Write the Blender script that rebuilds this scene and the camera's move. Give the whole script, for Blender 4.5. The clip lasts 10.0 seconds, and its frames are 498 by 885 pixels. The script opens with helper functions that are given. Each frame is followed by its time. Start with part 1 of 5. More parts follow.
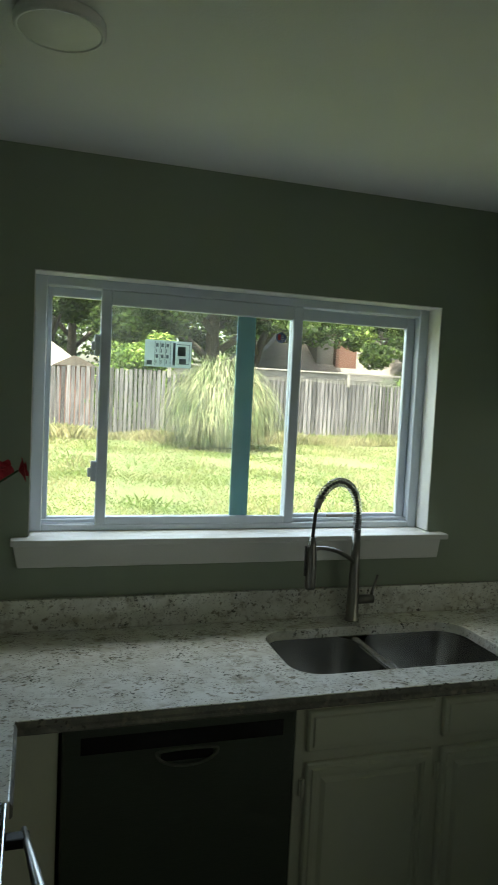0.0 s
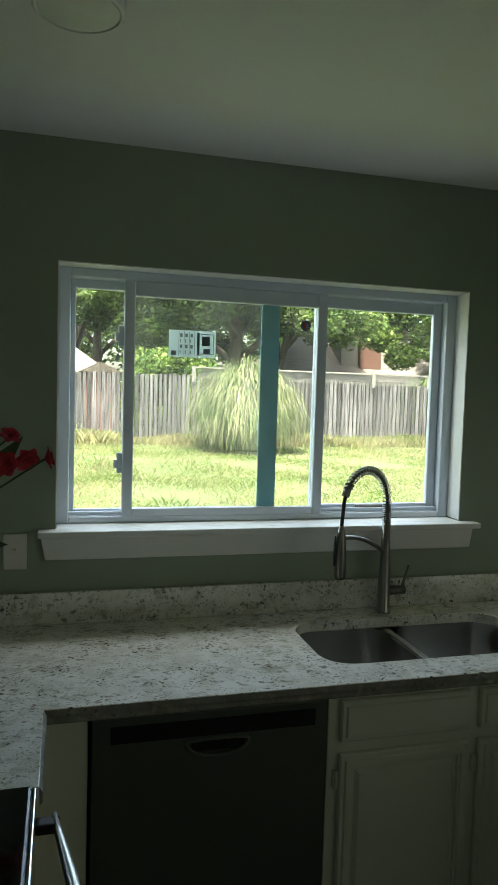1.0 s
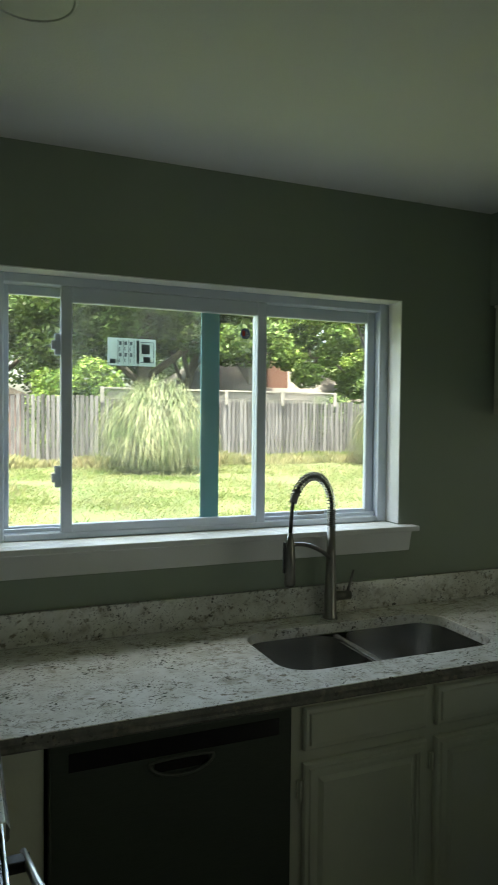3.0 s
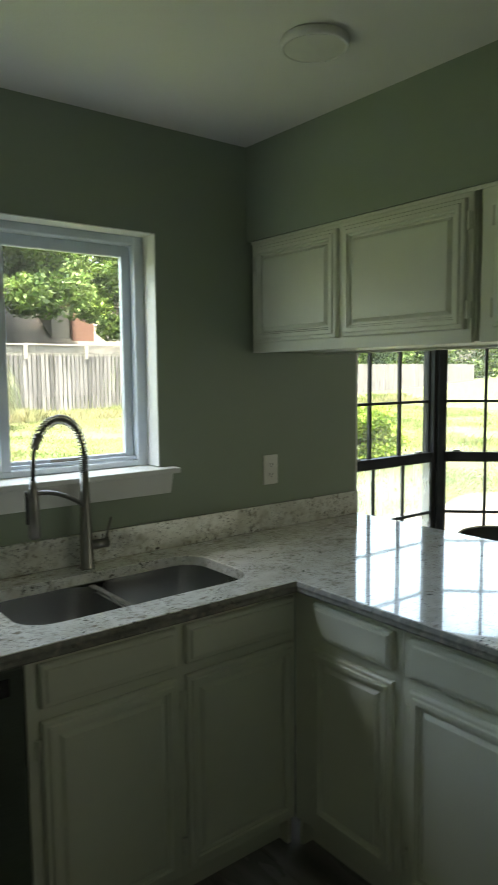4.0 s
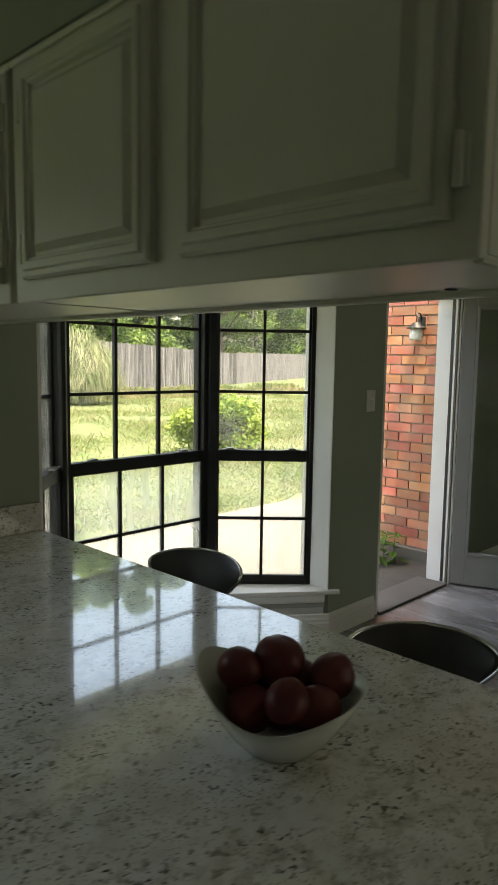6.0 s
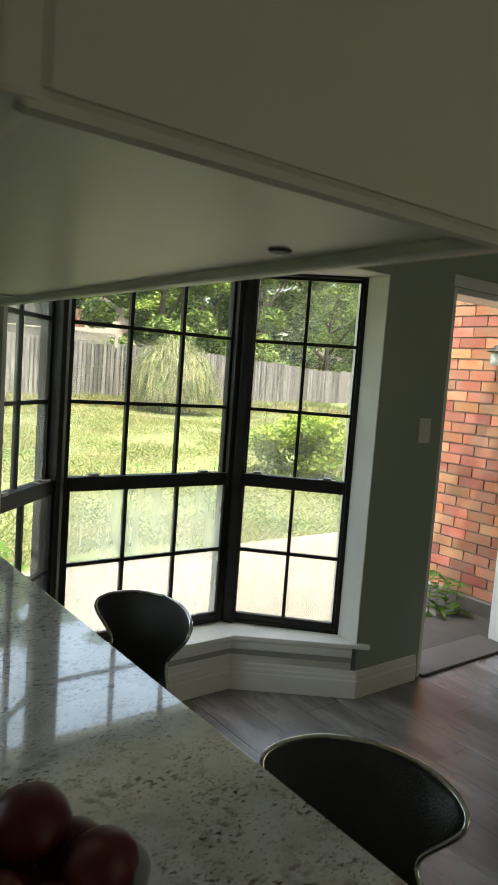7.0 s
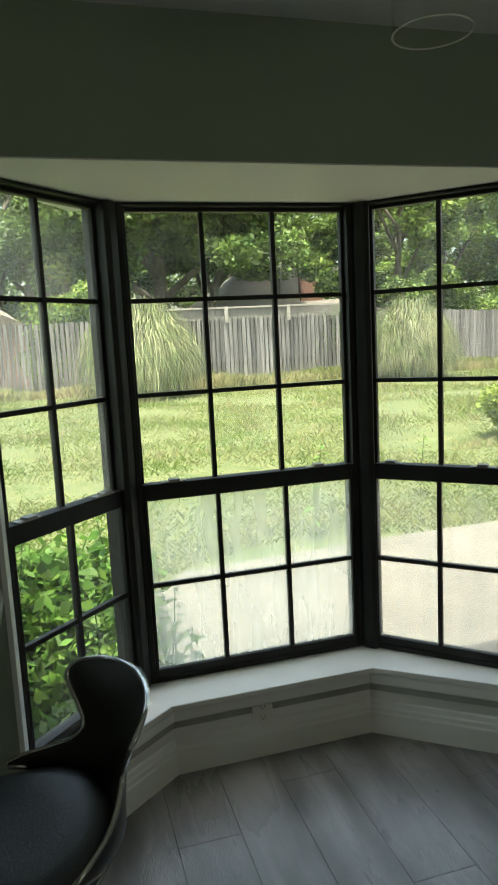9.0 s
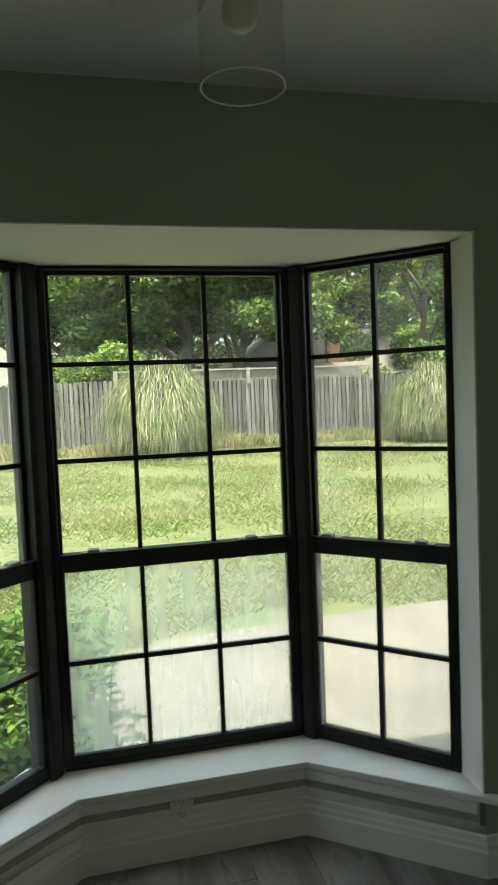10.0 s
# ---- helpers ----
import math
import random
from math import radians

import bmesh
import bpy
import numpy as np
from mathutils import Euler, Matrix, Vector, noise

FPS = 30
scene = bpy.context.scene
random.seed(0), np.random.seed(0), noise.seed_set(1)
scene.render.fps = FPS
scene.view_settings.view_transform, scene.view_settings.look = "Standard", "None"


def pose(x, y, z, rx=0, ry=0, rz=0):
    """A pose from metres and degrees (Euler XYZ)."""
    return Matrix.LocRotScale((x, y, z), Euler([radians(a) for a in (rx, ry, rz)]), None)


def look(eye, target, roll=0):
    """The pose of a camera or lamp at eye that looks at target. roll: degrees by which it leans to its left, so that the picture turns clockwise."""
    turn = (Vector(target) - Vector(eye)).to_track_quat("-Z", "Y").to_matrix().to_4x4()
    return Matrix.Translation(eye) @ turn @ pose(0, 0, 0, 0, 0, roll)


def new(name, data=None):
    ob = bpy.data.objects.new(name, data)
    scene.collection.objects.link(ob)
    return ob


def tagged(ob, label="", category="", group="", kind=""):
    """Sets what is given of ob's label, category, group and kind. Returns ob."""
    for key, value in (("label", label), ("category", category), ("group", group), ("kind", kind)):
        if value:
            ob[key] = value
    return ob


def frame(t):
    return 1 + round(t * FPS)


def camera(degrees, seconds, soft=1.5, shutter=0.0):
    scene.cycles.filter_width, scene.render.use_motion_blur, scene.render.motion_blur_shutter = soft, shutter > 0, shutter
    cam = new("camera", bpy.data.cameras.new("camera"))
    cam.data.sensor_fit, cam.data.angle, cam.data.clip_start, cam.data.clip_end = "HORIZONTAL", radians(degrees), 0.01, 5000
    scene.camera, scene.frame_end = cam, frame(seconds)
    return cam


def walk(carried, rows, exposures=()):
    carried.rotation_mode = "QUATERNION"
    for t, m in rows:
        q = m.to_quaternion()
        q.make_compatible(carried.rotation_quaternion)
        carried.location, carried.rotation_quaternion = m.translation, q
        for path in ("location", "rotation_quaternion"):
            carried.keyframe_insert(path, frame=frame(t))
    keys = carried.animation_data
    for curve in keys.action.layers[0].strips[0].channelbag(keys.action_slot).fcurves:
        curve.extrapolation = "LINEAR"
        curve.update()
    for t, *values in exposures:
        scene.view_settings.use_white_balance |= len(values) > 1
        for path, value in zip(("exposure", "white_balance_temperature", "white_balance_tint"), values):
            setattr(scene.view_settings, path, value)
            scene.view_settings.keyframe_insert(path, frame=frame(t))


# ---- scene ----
cam = camera(39.6, 10.0, soft=1.0, shutter=0.3)
PATH = [
    (0, (0.012, -2.281, 1.707), (0.605, -0.376, 1.567), 2.8),
    (0.5, (0.016, -2.265, 1.652), (0.522, -0.333, 1.534), 1.6),
    (1, (0.018, -2.259, 1.654), (0.54, -0.333, 1.524), 1.7),
    (1.5, (0.022, -2.259, 1.66), (0.54, -0.332, 1.524), 1.4),
    (2, (0.029, -2.257, 1.654), (0.538, -0.328, 1.51), 0.6),
    (2.2, (0.027, -2.252, 1.647), (0.539, -0.324, 1.498), 0.6),
    (3.3, (-0.111, -2.171, 1.602), (0.779, -0.38, 1.551), 0.1),
    (3.5, (-0.084, -2.168, 1.597), (0.878, -0.416, 1.506), -0.3),
    (4, (0.15, -2.199, 1.558), (1.376, -0.631, 1.361), -0.5),
    (4.5, (0.375, -2.273, 1.584), (1.65, -0.739, 1.435), 0.2),
    (5, (0.609, -2.248, 1.55), (1.946, -0.768, 1.395), -0.5),
    (5.5, (0.945, -2.195, 1.558), (2.409, -0.847, 1.36), 0.9),
    (6, (1.23, -2.291, 1.537), (2.657, -0.909, 1.307), 0.9),
    (6.2, (1.351, -2.307, 1.564), (2.706, -0.854, 1.334), 4.2),
    (7.3, (1.964, -2.218, 1.53), (3.064, -0.562, 1.309), 2.5),
    (7.5, (2.078, -2.209, 1.524), (3.069, -0.492, 1.257), 1.8),
    (8, (2.322, -2.204, 1.557), (3.109, -0.399, 1.209), 1.6),
    (8.2, (2.386, -2.168, 1.53), (3.121, -0.347, 1.154), 0.6),
    (8.5, (2.463, -2.068, 1.529), (3.03, -0.184, 1.167), 0.4),
    (9, (2.67, -1.949, 1.559), (3.206, -0.045, 1.263), -2.9),
    (9.5, (2.883, -1.929, 1.583), (3.33, 0.009, 1.376), -5.4),
    (10, (3.073, -1.922, 1.563), (3.53, 0.021, 1.441), -2.3),
]
EXPOSURES = [(0, 3.25, 7050, -2), (2.5, 3.25, 7050, -2), (3.5, 3.35, 7150, -1), (4.0, 3.75, 7250, 2), (4.5, 3.55, 7500, 4), (5.2, 3.25, 7900, 6), (6.2, 2.95, 7950, 6), (7.4, 2.95, 7650, 1), (8.2, 2.85, 7500, -3), (9.0, 2.65, 7350, -4), (10, 2.55, 7350, -5)]
SKY_STRENGTH, SUN_STRENGTH, BACK_FILL, SIDE_FILL, KITCHEN_FILL = 0.15, 2.6, 1.1, 0.11, 0.85
walk(cam, [(t, look(eye, target, roll)) for t, eye, target, roll in PATH], EXPOSURES)

# ---- world, sun, exposure ----
world = bpy.data.worlds.new("sky_world")
scene.world = world
world.use_nodes = True
wn = world.node_tree
sky = wn.nodes.new("ShaderNodeTexSky")
sky.sky_type, sky.sun_disc = "NISHITA", False
sky.dust_density, sky.ozone_density = 6.0, 0.3
sky.sun_elevation, sky.sun_rotation = radians(74), radians(200)
wn.nodes["Background"].inputs["Strength"].default_value = SKY_STRENGTH
wn.links.new(sky.outputs[0], wn.nodes["Background"].inputs["Color"])
sun_data = bpy.data.lights.new("sun", "SUN")
sun_data.energy, sun_data.angle, sun_data.color = SUN_STRENGTH, radians(0.6), (1.0, 0.95, 0.87)
sun = new("sun", sun_data)
sun.matrix_world = look((0, 0, 30), (30 * math.sin(radians(20)) * math.cos(radians(74)), 30 * math.cos(radians(20)) * math.cos(radians(74)), 30 - 30 * math.sin(radians(74))))

# dim fill lamp added in an unseen opening at the far back of the room
back_data = bpy.data.lights.new("back_fill_light", "AREA")
back_data.shape, back_data.size, back_data.size_y = "RECTANGLE", 2.6, 1.85
back_data.energy, back_data.color = BACK_FILL, (1.0, 1.0, 0.90)
back = new("back_fill_light", back_data)
back.matrix_world = look((4.0, -4.68, 1.25), (4.0, 0, 1.25))
# fill lamp added in an unseen side opening behind the range
side_data = bpy.data.lights.new("side_fill_light", "AREA")
side_data.shape, side_data.size, side_data.size_y = "RECTANGLE", 1.5, 1.15
side_data.energy, side_data.color = SIDE_FILL, (0.93, 1.0, 0.97)
side = new("side_fill_light", side_data)
side.matrix_world = look((-0.70, -3.15, 1.45), (1.3, -3.15, 1.45))
# added lamp above the kitchen window, out of view, strengthening the sky's light
over_data = bpy.data.lights.new("kitchen_fill_light", "AREA")
over_data.shape, over_data.size, over_data.size_y = "RECTANGLE", 1.4, 0.34
over_data.energy, over_data.color = KITCHEN_FILL, (0.93, 0.98, 1.0)
over = new("kitchen_fill_light", over_data)
over.matrix_world = look((0.72, 0.46, 2.34), (0.72, -0.30, 0.95))

# ---- materials ----


def material(name, color=(0.5, 0.5, 0.5), rough=0.6, metal=0.0, color2=None, scale=8.0, detail=6.0, stretch=(1, 1, 1), bump=0.0, bump_scale=60.0, low=0.35, high=0.65, rough_vary=0.0, spec=0.5, coat=0.0):
    """A paint-like or grainy surface: two colours mixed by noise at object scale, with fine relief."""
    m = bpy.data.materials.new(name)
    m.use_nodes = True
    nt = m.node_tree
    b = nt.nodes["Principled BSDF"]
    b.inputs["Roughness"].default_value, b.inputs["Metallic"].default_value = rough, metal
    b.inputs["Specular IOR Level"].default_value = spec
    b.inputs["Coat Weight"].default_value = coat
    geo = nt.nodes.new("ShaderNodeNewGeometry")
    mp = nt.nodes.new("ShaderNodeMapping")
    mp.inputs["Scale"].default_value = stretch
    nt.links.new(geo.outputs["Position"], mp.inputs["Vector"])
    n = nt.nodes.new("ShaderNodeTexNoise")
    n.inputs["Scale"].default_value, n.inputs["Detail"].default_value = scale, detail
    nt.links.new(mp.outputs[0], n.inputs["Vector"])
    r = nt.nodes.new("ShaderNodeValToRGB")
    r.color_ramp.elements[0].position, r.color_ramp.elements[1].position = low, high
    r.color_ramp.elements[0].color = (*color, 1)
    r.color_ramp.elements[1].color = (*(color2 or [c * 0.9 for c in color]), 1)
    nt.links.new(n.outputs["Fac"], r.inputs[0])
    nt.links.new(r.outputs[0], b.inputs["Base Color"])
    if rough_vary:
        mr = nt.nodes.new("ShaderNodeMapRange")
        mr.inputs["To Min"].default_value, mr.inputs["To Max"].default_value = rough - rough_vary, rough + rough_vary
        nt.links.new(n.outputs["Fac"], mr.inputs["Value"])
        nt.links.new(mr.outputs[0], b.inputs["Roughness"])
    if bump:
        n2 = nt.nodes.new("ShaderNodeTexNoise")
        n2.inputs["Scale"].default_value, n2.inputs["Detail"].default_value = bump_scale, 4
        nt.links.new(mp.outputs[0], n2.inputs["Vector"])
        bp = nt.nodes.new("ShaderNodeBump")
        bp.inputs["Strength"].default_value, bp.inputs["Distance"].default_value = bump, 0.004
        nt.links.new(n2.outputs["Fac"], bp.inputs["Height"])
        nt.links.new(bp.outputs[0], b.inputs["Normal"])
    return m


def vary(m, amount=0.35, source="Object Info", hue=0.0):
    """Lighten or darken each piece by its own random number."""
    nt = m.node_tree
    b = nt.nodes["Principled BSDF"]
    old = b.inputs["Base Color"].links[0].from_socket
    if source == "Object Info":
        s = nt.nodes.new("ShaderNodeObjectInfo").outputs["Random"]
    else:
        s = nt.nodes.new("ShaderNodeNewGeometry").outputs["Random Per Island"]
    h = nt.nodes.new("ShaderNodeHueSaturation")
    mr = nt.nodes.new("ShaderNodeMapRange")
    mr.inputs["To Min"].default_value, mr.inputs["To Max"].default_value = 1 - amount, 1 + amount
    nt.links.new(s, mr.inputs["Value"])
    nt.links.new(mr.outputs[0], h.inputs["Value"])
    if hue:
        m2 = nt.nodes.new("ShaderNodeMapRange")
        m2.inputs["To Min"].default_value, m2.inputs["To Max"].default_value = 0.5 - hue, 0.5 + hue
        w = nt.nodes.new("ShaderNodeTexWhiteNoise")
        w.noise_dimensions = "1D"
        nt.links.new(s, w.inputs["W"])
        nt.links.new(w.outputs["Value"], m2.inputs["Value"])
        nt.links.new(m2.outputs[0], h.inputs["Hue"])
    nt.links.new(old, h.inputs["Color"])
    nt.links.new(h.outputs[0], b.inputs["Base Color"])
    return m


def leafy(name, color, color2, amount=0.4, glow=0.35, scale=1.2):
    """Foliage: each leaf its own shade, some light passing through."""
    m = material(name, color, 0.55, 0, color2, scale=scale, detail=3, spec=0.3)
    vary(m, amount, "Geometry", 0.015)
    nt = m.node_tree
    b = nt.nodes["Principled BSDF"]
    tr = nt.nodes.new("ShaderNodeBsdfTranslucent")
    nt.links.new(b.inputs["Base Color"].links[0].from_socket, tr.inputs["Color"])
    mx = nt.nodes.new("ShaderNodeMixShader")
    mx.inputs[0].default_value = glow
    out = nt.nodes["Material Output"]
    nt.links.new(b.outputs[0], mx.inputs[1])
    nt.links.new(tr.outputs[0], mx.inputs[2])
    nt.links.new(mx.outputs[0], out.inputs["Surface"])
    return m


def granite(name, pale, paler, rough, coat, bump=0.0):
    """Speckled stone: a pale ground with brown clouds, dark grains and fine pepper."""
    m = material(name, pale, rough, 0, paler, scale=16, detail=8, low=0.36, high=0.62, spec=0.6, coat=coat, bump=bump, bump_scale=45)
    nt = m.node_tree
    b = nt.nodes["Principled BSDF"]
    b.inputs["Coat Roughness"].default_value = 0.02
    b.inputs["Coat IOR"].default_value = 1.7
    col = b.inputs["Base Color"].links[0].from_socket
    geo = nt.nodes.new("ShaderNodeNewGeometry")
    mp = nt.nodes.new("ShaderNodeMapping")
    mp.inputs["Rotation"].default_value = (0, 0, radians(25))
    mp.inputs["Scale"].default_value = (1.0, 1.25, 1.0)
    nt.links.new(geo.outputs["Position"], mp.inputs["Vector"])
    for scale, lo, hi, tone, mask_scale, mlo, mhi in ((30, 0.50, 0.72, (0.44, 0.40, 0.33), 6, 0.38, 0.62), (50, 0.57, 0.68, (0.30, 0.27, 0.215), 9, 0.42, 0.62), (85, 0.58, 0.65, (0.10, 0.092, 0.08), 12, 0.46, 0.62), (150, 0.58, 0.67, (0.24, 0.225, 0.205), 15, 0.36, 0.56)):
        n = nt.nodes.new("ShaderNodeTexNoise")
        n.inputs["Scale"].default_value, n.inputs["Detail"].default_value = scale, 2.5
        nt.links.new(mp.outputs[0], n.inputs["Vector"])
        r = nt.nodes.new("ShaderNodeMapRange")
        r.inputs["From Min"].default_value, r.inputs["From Max"].default_value = lo, hi
        nt.links.new(n.outputs["Fac"], r.inputs["Value"])
        k = nt.nodes.new("ShaderNodeTexNoise")
        k.inputs["Scale"].default_value = mask_scale
        nt.links.new(geo.outputs["Position"], k.inputs["Vector"])
        kr = nt.nodes.new("ShaderNodeMapRange")
        kr.inputs["From Min"].default_value, kr.inputs["From Max"].default_value = mlo, mhi
        nt.links.new(k.outputs["Fac"], kr.inputs["Value"])
        mul = nt.nodes.new("ShaderNodeMath")
        mul.operation = "MULTIPLY"
        nt.links.new(r.outputs[0], mul.inputs[0])
        nt.links.new(kr.outputs[0], mul.inputs[1])
        mx = nt.nodes.new("ShaderNodeMix")
        mx.data_type = "RGBA"
        nt.links.new(mul.outputs[0], mx.inputs["Factor"])
        nt.links.new(col, mx.inputs["A"])
        mx.inputs["B"].default_value = (*tone, 1)
        col = mx.outputs["Result"]
    nt.links.new(col, b.inputs["Base Color"])
    return m


def glass_pane(name, fog=0.0, tint=(1, 1, 1), dirt=0.05, sheen=0.9):
    """Thin clear pane: see-through with a mirror-like sheen; fog is a milky film with streaks."""
    m = bpy.data.materials.new(name)
    m.use_nodes = True
    nt = m.node_tree
    nt.nodes.remove(nt.nodes["Principled BSDF"])
    out = nt.nodes["Material Output"]
    clear = nt.nodes.new("ShaderNodeBsdfTransparent")
    clear.inputs["Color"].default_value = (*tint, 1)
    gloss = nt.nodes.new("ShaderNodeBsdfGlossy")
    gloss.inputs["Roughness"].default_value = 0.02
    fr = nt.nodes.new("ShaderNodeLayerWeight")
    pw = nt.nodes.new("ShaderNodeMath")
    pw.operation = "POWER"
    pw.inputs[1].default_value = 5.0
    sh = nt.nodes.new("ShaderNodeMath")
    sh.operation = "MULTIPLY_ADD"
    sh.inputs[1].default_value, sh.inputs[2].default_value = sheen, 0.035 * sheen
    nt.links.new(fr.outputs["Facing"], pw.inputs[0])
    nt.links.new(pw.outputs[0], sh.inputs[0])
    mx = nt.nodes.new("ShaderNodeMixShader")
    nt.links.new(sh.outputs[0], mx.inputs[0])
    nt.links.new(clear.outputs[0], mx.inputs[1])
    nt.links.new(gloss.outputs[0], mx.inputs[2])
    film = nt.nodes.new("ShaderNodeBsdfTranslucent")
    film.inputs["Color"].default_value = (0.92, 0.91, 0.82, 1)
    geo = nt.nodes.new("ShaderNodeNewGeometry")
    mp = nt.nodes.new("ShaderNodeMapping")
    mp.inputs["Scale"].default_value = (9, 9, 1.6) if fog else (3, 3, 2)
    nt.links.new(geo.outputs["Position"], mp.inputs["Vector"])
    n = nt.nodes.new("ShaderNodeTexNoise")
    n.inputs["Scale"].default_value, n.inputs["Detail"].default_value = 1.6, 5
    nt.links.new(mp.outputs[0], n.inputs["Vector"])
    r = nt.nodes.new("ShaderNodeMapRange")
    r.inputs["From Min"].default_value, r.inputs["From Max"].default_value = 0.35, 0.7
    r.inputs["To Min"].default_value, r.inputs["To Max"].default_value = fog * 0.75 + dirt * 0.3, fog * 1.15 + dirt
    nt.links.new(n.outputs["Fac"], r.inputs["Value"])
    m2 = nt.nodes.new("ShaderNodeMixShader")
    nt.links.new(r.outputs[0], m2.inputs[0])
    nt.links.new(mx.outputs[0], m2.inputs[1])
    nt.links.new(film.outputs[0], m2.inputs[2])
    nt.links.new(m2.outputs[0], out.inputs["Surface"])
    return m


WALL = material("wall_paint", (0.315, 0.362, 0.288), 0.7, 0, (0.295, 0.34, 0.268), scale=1.5, bump=0.15, bump_scale=180)
CEIL = material("ceiling_paint", (0.80, 0.79, 0.76), 0.75, 0, (0.76, 0.755, 0.73), scale=1.2, bump=0.2, bump_scale=140)
TRIM = material("trim_paint", (0.80, 0.80, 0.78), 0.4, 0, (0.74, 0.74, 0.72), scale=3, bump=0.1, bump_scale=90)
CABINET = material("cabinet_paint", (0.70, 0.715, 0.61), 0.38, 0, (0.66, 0.67, 0.57), scale=2.5, bump=0.12, bump_scale=70, rough_vary=0.06)
VINYL = material("window_vinyl", (0.70, 0.76, 0.84), 0.4, 0, (0.66, 0.72, 0.80), scale=4)
FILM = material("blue_film", (0.22, 0.50, 0.56), 0.4, 0, (0.28, 0.56, 0.62), scale=6)
BLACK = material("black_frame", (0.013, 0.014, 0.014), 0.5, 0, (0.02, 0.02, 0.02), spec=0.25, scale=12, bump=0.15, bump_scale=60, rough_vary=0.1)
GRANITE = granite("granite", (0.72, 0.70, 0.64), (0.85, 0.84, 0.80), 0.12, 0.9)
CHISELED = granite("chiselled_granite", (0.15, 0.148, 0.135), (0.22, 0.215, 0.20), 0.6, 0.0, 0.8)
STEEL = material("brushed_steel", (0.56, 0.555, 0.53), 0.26, 1.0, (0.42, 0.42, 0.41), scale=6, stretch=(1, 12, 1), rough_vary=0.03)
NICKEL = material("dark_nickel", (0.30, 0.29, 0.27), 0.3, 1.0, (0.25, 0.24, 0.23), scale=15)
SATIN = material("satin_steel", (0.74, 0.73, 0.70), 0.35, 1.0, (0.68, 0.67, 0.65), scale=15)
SATIN_DARK = material("dark_satin_plastic", (0.11, 0.12, 0.105), 0.35, 0, (0.085, 0.095, 0.08), scale=15)
CHROME = material("chrome", (0.75, 0.75, 0.76), 0.08, 1.0, (0.70, 0.70, 0.71), scale=5)
APPLIANCE = material("slate_appliance", (0.056, 0.070, 0.056), 0.42, 0.1, (0.066, 0.082, 0.066), scale=30, stretch=(1, 1, 20))
BLACKGLASS = material("black_glass", (0.008, 0.008, 0.009), 0.06, 0, (0.010, 0.010, 0.011), scale=4)
DARK = material("dark_plastic", (0.02, 0.02, 0.02), 0.5, 0, (0.03, 0.03, 0.03), scale=20)
LEATHER = material("black_vinyl_seat", (0.014, 0.014, 0.016), 0.36, 0, (0.020, 0.020, 0.022), scale=20, spec=0.9, bump=0.25, bump_scale=260)
STRIP = material("sill_shade_strip", (0.38, 0.385, 0.36), 0.7, 0, (0.32, 0.325, 0.30), scale=9, bump=0.2, bump_scale=60)
PLATE = material("ivory_plate", (0.74, 0.73, 0.68), 0.35, 0, (0.70, 0.69, 0.64), scale=6)
CERAMIC = material("white_ceramic", (0.72, 0.73, 0.68), 0.15, 0, (0.68, 0.69, 0.65), scale=5)
PEACH = material("peach_skin", (0.115, 0.020, 0.022), 0.42, 0, (0.24, 0.065, 0.050), scale=11, detail=4, low=0.46, high=0.74, spec=0.35)
PETAL = material("red_petal", (0.42, 0.012, 0.03), 0.6, 0, (0.55, 0.03, 0.05), scale=30)
STEM = material("dark_stem", (0.035, 0.06, 0.025), 0.6, 0, (0.05, 0.09, 0.03), scale=20)
PAPER = leafy("label_paper", (0.72, 0.80, 0.80), (0.70, 0.78, 0.78), 0.02, 0.6)
PAPER_WHITE = material("sticker_paper", (0.72, 0.80, 0.80), 0.6, 0, (0.68, 0.76, 0.76), scale=8)
INK = material("label_ink", (0.17, 0.21, 0.24), 0.6, 0, (0.22, 0.26, 0.29), scale=8)
STICK_RED = material("sticker_red", (0.5, 0.06, 0.06), 0.5)
STICK_BLUE = material("sticker_blue", (0.13, 0.19, 0.36), 0.5)
BULB = material("frosted_bulb", (0.75, 0.75, 0.70), 0.35)
LENS = material("lamp_diffuser", (0.78, 0.78, 0.72), 0.5)
PLANK = vary(material("floor_plank", (0.31, 0.30, 0.305), 0.28, 0, (0.085, 0.077, 0.076), scale=1.5, detail=11, stretch=(4.5, 0.9, 1), low=0.34, high=0.68, bump=0.3, bump_scale=50, rough_vary=0.08, spec=0.9), 0.12)
SUBFLOOR = material("plank_joint", (0.04, 0.038, 0.036), 0.8, 0, (0.05, 0.047, 0.045), scale=10)
CONCRETE = material("concrete", (0.106, 0.099, 0.091), 0.85, 0, (0.082, 0.077, 0.071), scale=2.2, detail=9, bump=0.4, bump_scale=50)
LAWN = material("lawn_soil", (0.036, 0.056, 0.012), 0.9, 0, (0.070, 0.078, 0.028), scale=3.5, detail=14, bump=0.6, bump_scale=20)
GRASS = leafy("grass_blade", (0.105, 0.158, 0.034), (0.200, 0.210, 0.090), 0.22, 0.45, 0.8)
STRAW = leafy("straw_weed", (0.17, 0.18, 0.08), (0.26, 0.235, 0.13), 0.35, 0.3, 0.8)
PAMPAS = leafy("pampas_blade", (0.075, 0.110, 0.040), (0.21, 0.215, 0.125), 0.85, 0.25, 2.2)
OAK = leafy("oak_leaf", (0.022, 0.046, 0.011), (0.105, 0.160, 0.040), 0.6, 0.28, 0.9)
LIME = leafy("light_leaf", (0.050, 0.098, 0.018), (0.15, 0.22, 0.045), 0.55, 0.32, 1.0)
